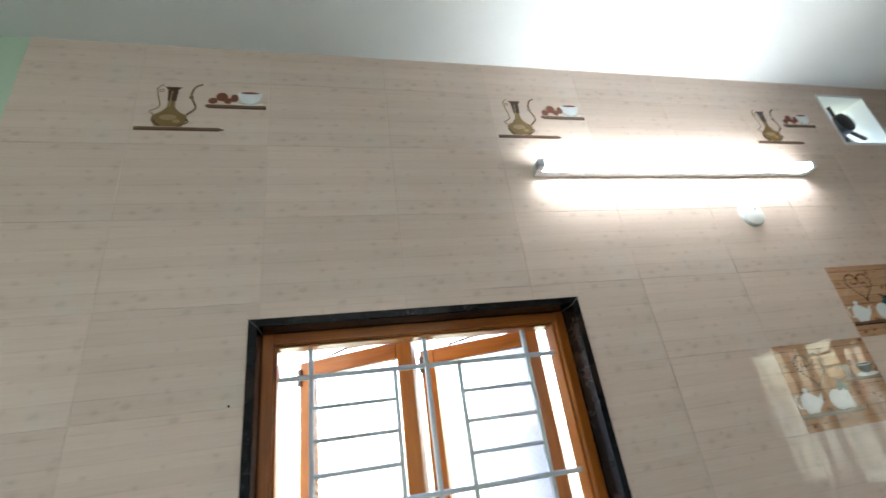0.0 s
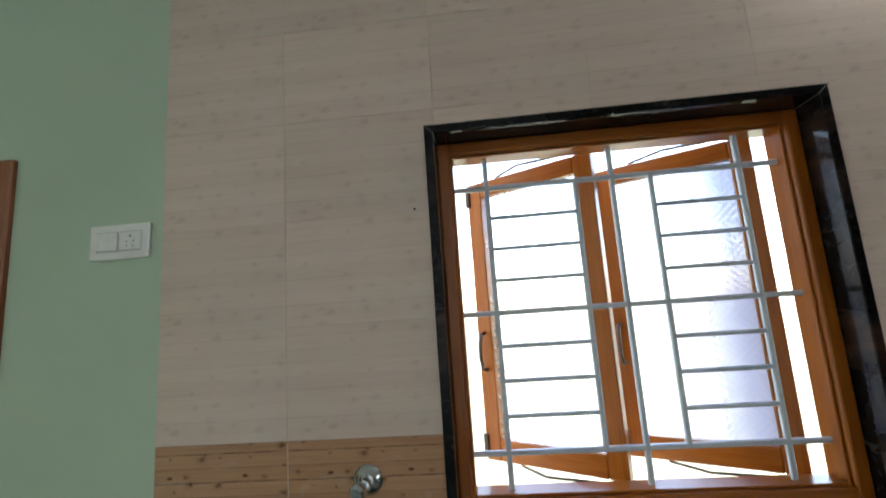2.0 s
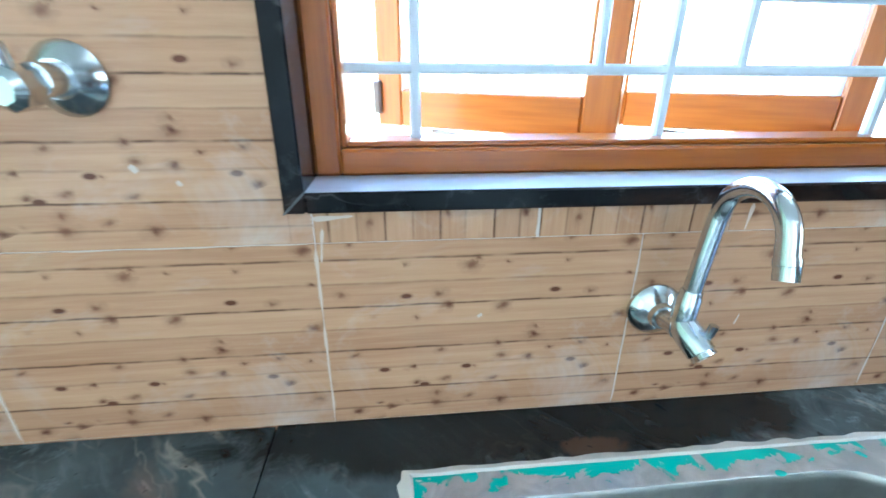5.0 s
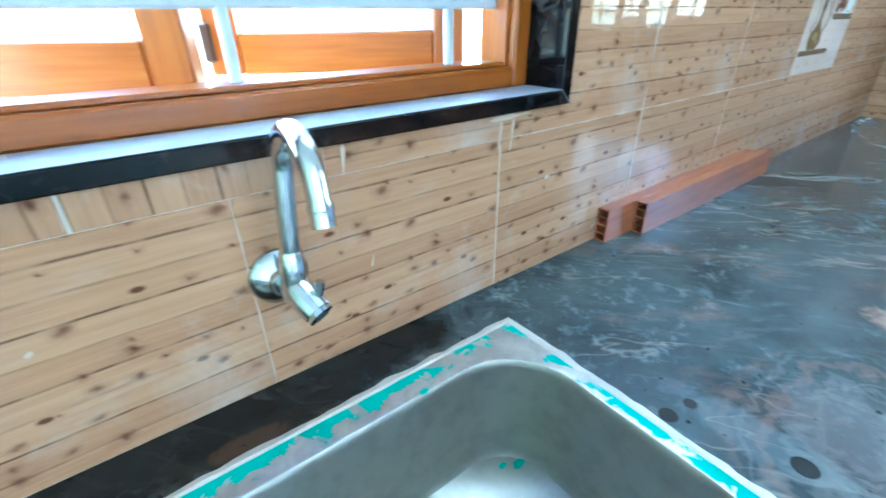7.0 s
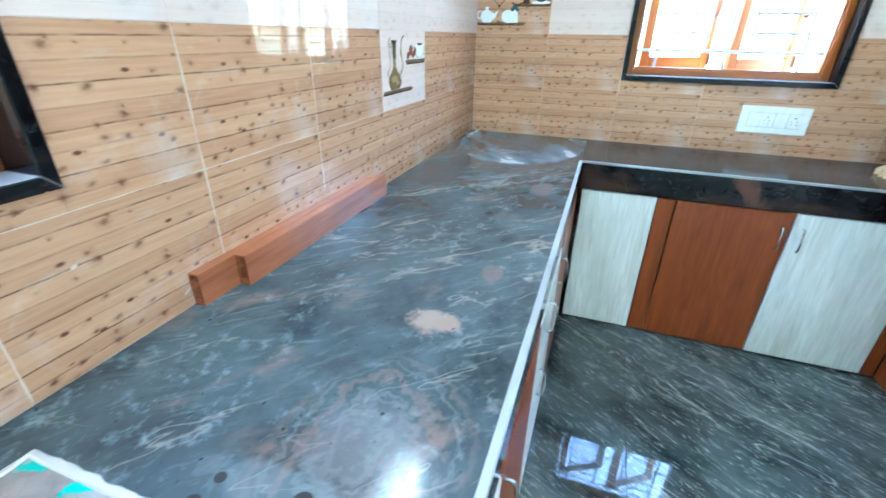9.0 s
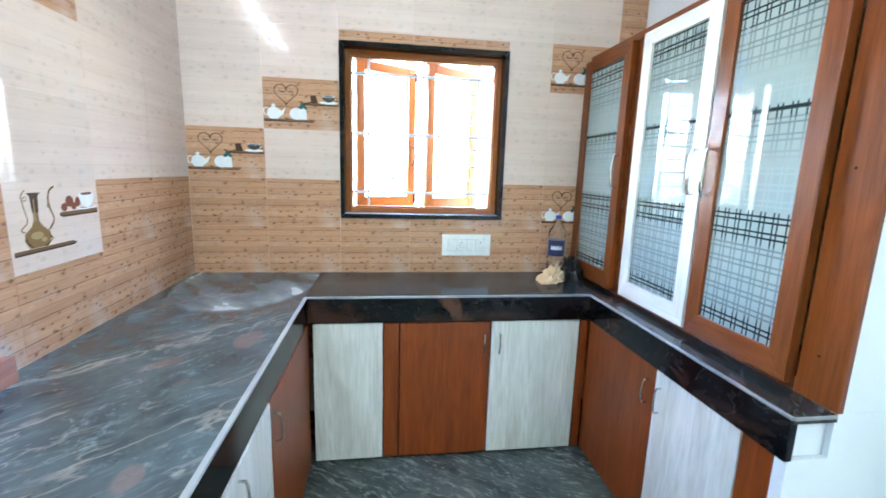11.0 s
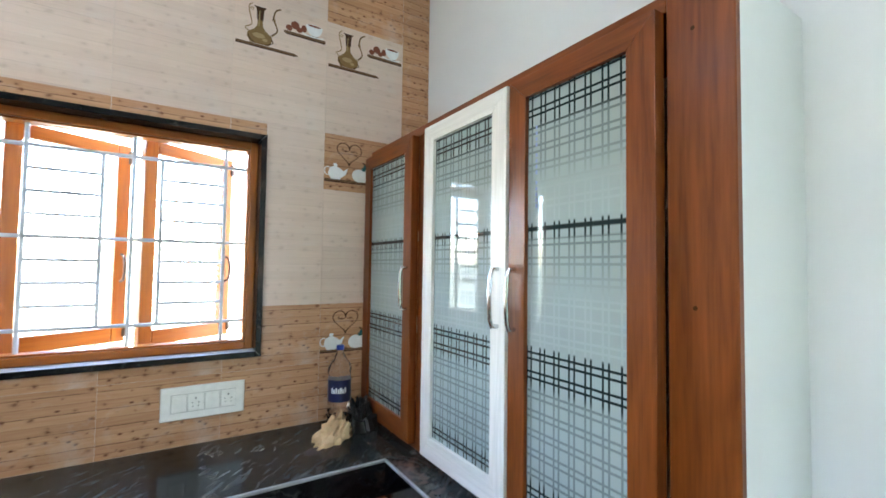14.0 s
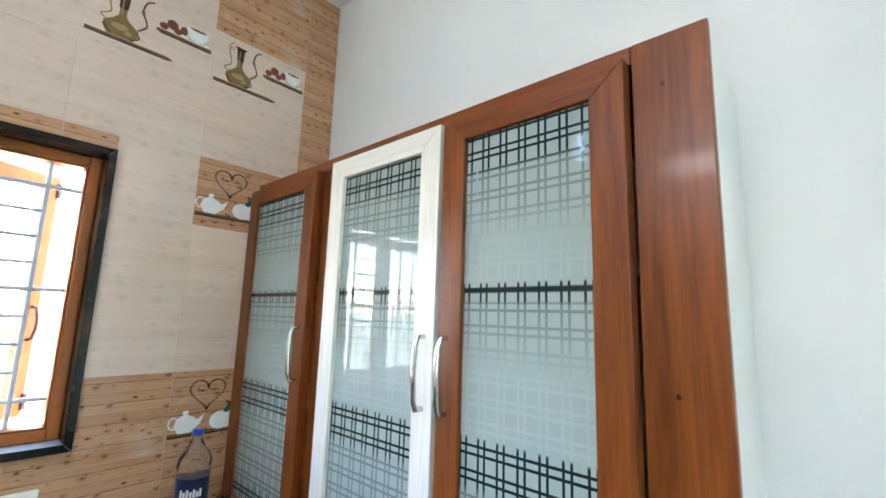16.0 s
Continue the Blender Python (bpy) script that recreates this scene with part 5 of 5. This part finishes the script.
crumpled("paper_scrap", 2.69, -0.932, 0.022, 0.01, 0.03, 4.1, WHITE_INK, "small crumpled white scrap beside the black bag", "scrap", 10, (0.0, 0.0), 0.6, 0.5)


# ---- tiles and floor stones, last ----
def tile_mesh(rects, mat, name="tile"):
    bm = bmesh.new()
    g = 0.0008
    for x0, x1, z0, z1 in rects:
        lo = [bm.verts.new((x, 0, z)) for x, z in ((x0, z0), (x1, z0), (x1, z1), (x0, z1))]
        md = [bm.verts.new((x, -TILE_T + 0.001, z)) for x, z in ((x0, z0), (x1, z0), (x1, z1), (x0, z1))]
        hi = [bm.verts.new((x, -TILE_T, z)) for x, z in ((x0 + g, z0 + g), (x1 - g, z0 + g), (x1 - g, z1 - g), (x0 + g, z1 - g))]
        for a, b_ in ((lo, md), (md, hi)):
            for i in range(4):
                bm.faces.new((a[i], a[(i + 1) % 4], b_[(i + 1) % 4], b_[i]))
        bm.faces.new(hi)
    return mesh_of(name, bm, mat)


def flat(bm, pts, lift=0.0004):
    bm.faces.new([bm.verts.new((x, -TILE_T - lift, z)) for x, z in pts])


def oval(cx, cz, rx, rz, n=20, a0=0.0, a1=360.0):
    full = a1 - a0 >= 360
    return [(cx + rx * math.cos(radians(a0 + (a1 - a0) * i / (n if full else n - 1))), cz + rz * math.sin(radians(a0 + (a1 - a0) * i / (n if full else n - 1)))) for i in range(n)]


def ribbon(bm, pts, w, lift=0.0005):
    for (x0, z0), (x1, z1) in zip(pts, pts[1:]):
        l = math.hypot(x1 - x0, z1 - z0) or 1
        nx, nz = -(z1 - z0) / l * w / 2, (x1 - x0) / l * w / 2
        flat(bm, [(x0 + nx, z0 + nz), (x0 - nx, z0 - nz), (x1 - nx, z1 - nz), (x1 + nx, z1 + nz)], lift)


def curve_pts(ctrl, n=7):
    out = []
    c = [ctrl[0], *ctrl, ctrl[-1]]
    for a, b_, d, e in zip(c, c[1:], c[2:], c[3:]):
        for i in range(n):
            t = i / n
            out.append(tuple(0.5 * (2 * q + (r - p) * t + (2 * p - 5 * q + 4 * r - s) * t * t + (3 * q - p - 3 * r + s) * t ** 3) for p, q, r, s in zip(a, b_, d, e)))
    return out + [ctrl[-1]]


def printed(name, bm, mat):
    return mesh_of(name, bm, mat)


def make_jug_prints():
    sets = []
    bm = bmesh.new()
    flat(bm, [(0.008, 0.05), (0.235, 0.05), (0.256, 0.056), (0.235, 0.064), (0.008, 0.064)])
    flat(bm, [(0.19, 0.15), (0.205, 0.141), (0.37, 0.141), (0.37, 0.157), (0.195, 0.157)])
    sets.append(("printed_shelf", printed("printed_shelf", bm, SHELF_INK)))
    bm = bmesh.new()
    flat(bm, [(0.008, 0.05), (0.235, 0.05), (0.256, 0.056), (0.23, 0.055), (0.008, 0.055)], 0.0006)
    flat(bm, [(0.192, 0.147), (0.205, 0.141), (0.37, 0.141), (0.37, 0.1465), (0.2, 0.1465)], 0.0006)
    flat(bm, [(0.072, 0.222), (0.124, 0.222), (0.113, 0.212), (0.11, 0.165), (0.086, 0.165), (0.083, 0.212)], 0.001)
    flat(bm, [(0.278, 0.164), (0.36, 0.164), (0.345, 0.158), (0.29, 0.158)], 0.0007)
    for s_ in (0.053, 0.143):
        ribbon(bm, curve_pts([(s_, 0.096), (s_ + 0.006, 0.082), (0.098 + (s_ - 0.098) * 0.5, 0.066)]), 0.004, 0.0011)
    ribbon(bm, curve_pts([(0.143, 0.113), (0.165, 0.142), (0.149, 0.185), (0.157, 0.222), (0.178, 0.236)]), 0.003, 0.0012)
    sets.append(("printed_shadow", printed("printed_shadow", bm, BROWN_INK)))
    bm = bmesh.new()
    left = [(0.062, 0.065), (0.049, 0.088), (0.051, 0.107), (0.075, 0.124), (0.087, 0.14), (0.09, 0.2), (0.076, 0.22)]
    flat(bm, [*left, *[(0.196 - x, z) for x, z in reversed(left)]], 0.0007)
    ribbon(bm, curve_pts([(0.143, 0.111), (0.166, 0.14), (0.151, 0.185), (0.158, 0.222), (0.179, 0.237)]), 0.0065, 0.0008)
    ribbon(bm, curve_pts([(0.054, 0.112), (0.042, 0.122), (0.066, 0.142), (0.058, 0.185), (0.054, 0.214), (0.069, 0.23)]), 0.004, 0.0008)
    ribbon(bm, oval(0.151, 0.182, 0.006, 0.006, 10, 0, 350), 0.003, 0.0009)
    ribbon(bm, oval(0.066, 0.206, 0.006, 0.006, 10, 0, 350), 0.003, 0.0009)
    sets.append(("printed_jug", printed("printed_jug", bm, BRASS)))
    bm = bmesh.new()
    flat(bm, oval(0.094, 0.1, 0.024, 0.011), 0.0013)
    flat(bm, oval(0.118, 0.086, 0.01, 0.007), 0.0013)
    flat(bm, [(0.092, 0.14), (0.096, 0.14), (0.097, 0.205), (0.094, 0.205)], 0.0013)
    sets.append(("printed_highlight", printed("printed_highlight", bm, LIGHT_BRASS)))
    bm = bmesh.new()
    flat(bm, [*oval(0.32, 0.207, 0.036, 0.045, 14, 180, 360)], 0.001)
    flat(bm, oval(0.32, 0.207, 0.036, 0.007), 0.0011)
    ribbon(bm, oval(0.315, 0.166, 0.046, 0.007, 18, 175, 365), 0.005, 0.0011)
    sets.append(("printed_cup", printed("printed_cup", bm, WHITE_INK)))
    bm = bmesh.new()
    for x, z, rx, rz in ((0.213, 0.171, 0.014, 0.013), (0.238, 0.188, 0.018, 0.018), (0.256, 0.172, 0.013, 0.012), (0.275, 0.184, 0.012, 0.016)):
        flat(bm, oval(x, z, rx, rz, 12), 0.0012 + x * 0.001)
    flat(bm, oval(0.32, 0.208, 0.029, 0.0045), 0.0013)
    sets.append(("printed_fruit", printed("printed_fruit", bm, RED_INK)))
    return sets


def make_heart_prints():
    sets = []
    bm = bmesh.new()
    k = 0
    for i in range(46):
        a = 2 * math.pi * i / 46
        hx = 16 * math.sin(a) ** 3
        hz = 13 * math.cos(a) - 5 * math.cos(2 * a) - 2 * math.cos(3 * a) - math.cos(4 * a)
        flat(bm, oval(0.115 + hx * 0.0036, 0.178 + hz * 0.0034, 0.0042, 0.0034, 7), 0.0005 + 0.00002 * i)
    ribbon(bm, curve_pts([(0.078, 0.187), (0.086, 0.194), (0.083, 0.182), (0.095, 0.187), (0.106, 0.183), (0.118, 0.19), (0.127, 0.182), (0.138, 0.188), (0.153, 0.181)]), 0.0022, 0.0006)
    flat(bm, [(0.2, 0.122), (0.375, 0.122), (0.375, 0.127), (0.2, 0.127)], 0.0006)
    flat(bm, [(0.002, 0.037), (0.24, 0.037), (0.255, 0.042), (0.002, 0.043)], 0.0006)
    flat(bm, [(0.238, 0.134), (0.232, 0.17), (0.262, 0.172), (0.272, 0.134)], 0.0007)
    ribbon(bm, curve_pts([(0.18, 0.14), (0.205, 0.13), (0.24, 0.14)]), 0.006, 0.0007)
    sets.append(("printed_heart", printed("printed_heart", bm, BROWN_INK)))
    bm = bmesh.new()
    flat(bm, [(0.002, 0.043), (0.255, 0.043), (0.255, 0.05), (0.002, 0.05)], 0.0005)
    flat(bm, [(0.2, 0.127), (0.375, 0.127), (0.375, 0.134), (0.2, 0.134)], 0.0005)
    sets.append(("printed_shelf", printed("printed_shelf", bm, SHELF_INK)))
    bm = bmesh.new()
    flat(bm, [(0.032, 0.05), (0.018, 0.075), (0.025, 0.1), (0.05, 0.112), (0.076, 0.1), (0.09, 0.09), (0.11, 0.106), (0.1, 0.075), (0.08, 0.06), (0.072, 0.05)], 0.0008)
    flat(bm, oval(0.051, 0.116, 0.01, 0.007, 12), 0.0009)
    ribbon(bm, oval(0.016, 0.085, 0.014, 0.018, 14, 60, 300), 0.004, 0.0009)
    flat(bm, oval(0.165, 0.078, 0.036, 0.03, 20), 0.0008)
    flat(bm, [(0.17, 0.05), (0.18, 0.11), (0.212, 0.112), (0.216, 0.05)], 0.0009)
    flat(bm, oval(0.325, 0.139, 0.046, 0.007, 18), 0.0008)
    flat(bm, oval(0.325, 0.17, 0.033, 0.005, 18), 0.0014)
    sets.append(("printed_teapots", printed("printed_teapots", bm, WHITE_INK)))
    bm = bmesh.new()
    flat(bm, [*oval(0.325, 0.17, 0.033, 0.029, 14, 180, 360)], 0.0012)
    ribbon(bm, oval(0.36, 0.158, 0.011, 0.009, 12, -110, 110), 0.004, 0.0012)
    flat(bm, oval(0.325, 0.17, 0.028, 0.0035, 18), 0.0015)
    sets.append(("printed_cup", printed("printed_cup", bm, DARK)))
    bm = bmesh.new()
    for x, z, r in ((0.185, 0.11, 0.011), (0.2, 0.116, 0.011), (0.192, 0.123, 0.009), (0.21, 0.107, 0.009)):
        flat(bm, oval(x, z, r, r * 0.85, 10), 0.0011 + x * 0.001)
    sets.append(("printed_flowers", printed("printed_flowers", bm, TEAL_INK)))
    return sets


JUG, HEART = make_jug_prints(), make_heart_prints()
FULL = [(0.0005, TILE_W - 0.0005, 0.0004, TILE_H - 0.0004)]
SHARED = {"pine": tile_mesh(FULL, TILE_PINE), "pale": tile_mesh(FULL, TILE_PALE)}


def cut(rect, hole):
    x0, x1, z0, z1 = rect
    a, b_, c, d = hole
    if b_ <= x0 or a >= x1 or d <= z0 or c >= z1:
        return [rect]
    out = []
    if a > x0:
        out.append((x0, a, z0, z1))
    if b_ < x1:
        out.append((b_, x1, z0, z1))
    m0, m1 = max(a, x0), min(b_, x1)
    if c > z0:
        out.append((m0, m1, z0, c))
    if d < z1:
        out.append((m0, m1, d, z1))
    return [r for r in out if r[1] - r[0] > 0.004 and r[3] - r[2] > 0.004]


def tiled(wall, place, u0, first, ncols, u_end, holes, look_of, prints):
    """Lays tiles in rows over a wall. place(u, z): the pose of a tile whose lower left corner is at u along the wall."""
    z_bottom = TOP - 2 * TILE_H
    for r in range(-2, 9):
        z = TOP + r * TILE_H
        for c in range(first, ncols):
            u = u0 + c * TILE_W
            rect = (max(0.0005, u_end[0] - u), min(TILE_W - 0.0005, u_end[1] - u), 0.0004, min(TILE_H - 0.0004, CEIL - z))
            if rect[1] - rect[0] < 0.006 or rect[3] - rect[2] < 0.006:
                continue
            rects = [rect]
            for h in holes:
                rects = [q for p in rects for q in cut(p, (h[0] - u, h[1] - u, h[2] - z, h[3] - z))]
            if not rects:
                continue
            kind = look_of(r, c)
            mat = TILE_PINE if kind == "pine" else TILE_PALE
            whole = len(rects) == 1 and abs(rects[0][1] - rects[0][0] - FULL[0][1] + FULL[0][0]) < 1e-4 and abs(rects[0][3] - rects[0][2] - FULL[0][3] + FULL[0][2]) < 1e-4
            ob = new("tile", SHARED[kind] if whole else tile_mesh(rects, mat))
            ob.parent = wall
            ob.matrix_local = place(u, z)
            for nm, me in prints.get((r, c), ()):
                q = new(nm, me)
                q.parent = ob
    return wall


# north wall: columns counted from the joint at x = -0.1635
hearts_n = {(3, 4): HEART, (4, 5): HEART, (1, 5): JUG, (7, -1): JUG, (7, 2): JUG, (7, 5): JUG}
tiled(wall_north, lambda u, z: pose(u, BACK, z), -0.1635, -2, 8, (GREEN_X, EAST),
      [(WIN_A[0], WIN_A[1], WIN_A[2], WIN_A[3]), (-0.1635, 0.32, TOP + TILE_H, WIN_A[2]), FAN],
      lambda r, c: "pale" if (r, c) == (1, 5) else "pine" if r < 2 or (r, c) in ((3, 4), (4, 5)) else "pale", hearts_n)
for x0, x1 in ((-0.1635, 0.085), (0.087, 0.32)):
    ob = new("tile", tile_mesh([(0.0004, WIN_A[2] - TOP - TILE_H - 0.001, 0.0008, x1 - x0 - 0.0008)], TILE_PINE))
    ob.parent = wall_north
    ob.matrix_local = Matrix.Translation((x1, BACK, TOP + TILE_H)) @ Matrix.Rotation(radians(-90), 4, "Y")

# east wall: u runs from the north corner southwards
prints_e = {(2, 0): HEART, (3, 1): HEART, (4, 5): HEART, (1, 5): HEART, (6, 4): JUG, (6, 5): JUG, (7, 4): JUG}
U_B = (NORTH - WIN_B[0], NORTH - WIN_B[1])


def look_e(r, c):
    if (r, c) in ((6, 4), (6, 5), (7, 4)):
        return "pale"
    if r < 2 or c == 6 or (r, c) in prints_e or (r >= 7 and c == 5):
        return "pine"
    return "pale"


tiled(wall_east, lambda u, z: pose(EAST + TILE_T, NORTH - u, z, 0, 0, -90), 0.0, 0, 7, (0.0, NORTH - SOUTH),
      [(U_B[0], U_B[1], WIN_B[2], WIN_B[3] + 0.05)], look_e, prints_e)
for a, b_ in ((U_B[0], U_B[0] + TILE_W), (U_B[0] + TILE_W, U_B[0] + 2 * TILE_W), (U_B[0] + 2 * TILE_W, U_B[1])):
    ob = new("tile", tile_mesh([(0.001, b_ - a - 0.001, 0.15, 0.1995)], TILE_PINE))
    ob.parent = wall_east
    ob.matrix_local = pose(EAST + TILE_T, NORTH - a, WIN_B[3] - 0.1497, 0, 0, -90)

# cement smeared along some joints and under the window's corners
def smear(name, p, q, width, seed, label):
    """An uneven thin strip of cement between two points (x, z) on the north wall."""
    bm = bmesh.new()
    (x0, z0), (x1, z1) = p, q
    l = math.hypot(x1 - x0, z1 - z0)
    nx, nz = -(z1 - z0) / l, (x1 - x0) / l
    n = max(8, int(l / 0.012))
    rows_ = []
    for i in range(n + 1):
        f = i / n
        w = width * (0.55 + 0.9 * noise.noise((f * l * 30, seed, 0.3))) * (1 if 0 < i < n else 0.2)
        o = width * 0.35 * noise.noise((f * l * 18, seed + 5, 0.7))
        w = max(w, width * 0.12)
        x, z = x0 + (x1 - x0) * f + nx * o, z0 + (z1 - z0) * f + nz * o
        rows_.append([bm.verts.new((x + nx * w, NORTH - 0.0006, z + nz * w)), bm.verts.new((x - nx * w, NORTH - 0.0006, z - nz * w))])
    for a, b_ in zip(rows_, rows_[1:]):
        bm.faces.new((a[0], a[1], b_[1], b_[0]))
    ob = new(name, mesh_of(name, bm, WHITE_GROUT))
    ob.parent = wall_north
    return tagged(ob, label)


for k, (xj, wj) in enumerate(((-0.5415, 0.0022), (-0.1635, 0.003), (0.2145, 0.0015), (0.5925, 0.0026), (0.9705, 0.0028), (1.3485, 0.002))):
    high = TOP + (TILE_H if -0.2 < xj < 0.75 else 2 * TILE_H) - 0.005
    smear("grout_smear", (xj, TOP + 0.005), (xj, high), wj, 3.1 * k + 1, "whitish cement along a tile joint")
smear("grout_smear", (0.62, TOP + TILE_H), (1.72, TOP + TILE_H), 0.0016, 31.0, "whitish cement along a tile joint")
smear("grout_smear", (-0.42, TOP + TILE_H), (-0.17, TOP + TILE_H), 0.0013, 37.0, "whitish cement along a tile joint")
DABS = ((-0.165, 1.111, -0.12, 1.114, 0.004), (-0.158, 1.06, -0.154, 1.1, 0.003), (0.57, 1.112, 0.652, 1.115, 0.006), (0.588, 1.068, 0.593, 1.11, 0.004), (0.612, 1.062, 0.617, 1.11, 0.0028),
        (0.34, 1.082, 0.343, 1.117, 0.0028), (0.02, 0.98, 0.026, 0.984, 0.004), (0.365, 0.95, 0.369, 0.966, 0.003), (-0.33, 1.165, -0.325, 1.169, 0.004), (-0.29, 1.15, -0.286, 1.153, 0.004),
        (0.083, 1.085, 0.085, 1.112, 0.0022), (0.7, 1.0, 0.71, 1.004, 0.003), (0.86, 0.862, 0.875, 0.87, 0.006))
for k, (xa, za, xb, zb, w) in enumerate(DABS):
    smear("cement_dab", (xa, za), (xb, zb), w, 50 + 2.7 * k, "dab of pale cement on a tile")

# polished floor stones
floor = single("floor", boxed(WEST, EAST, SOUTH, NORTH, -0.0125, -0.0105), DARK_GROUT, "polished dark green marble floor", "floor", "structure")
step = 0.61
x = 2.3 - 8 * step
while x < EAST:
    y = 0.16 - 3 * step
    while y < NORTH:
        x0, x1, y0, y1 = max(x, WEST), min(x + step - 0.001, EAST), max(y, SOUTH), min(y + step - 0.001, NORTH)
        if x1 - x0 > 0.02 and y1 - y0 > 0.02:
            ob = new("floor_stone", mesh_of("floor_stone", boxed(x0, x1, y0, y1, -0.01, 0.0, 0.0005), FLOOR_STONE))
            ob.parent = floor
        y += step
    x += step
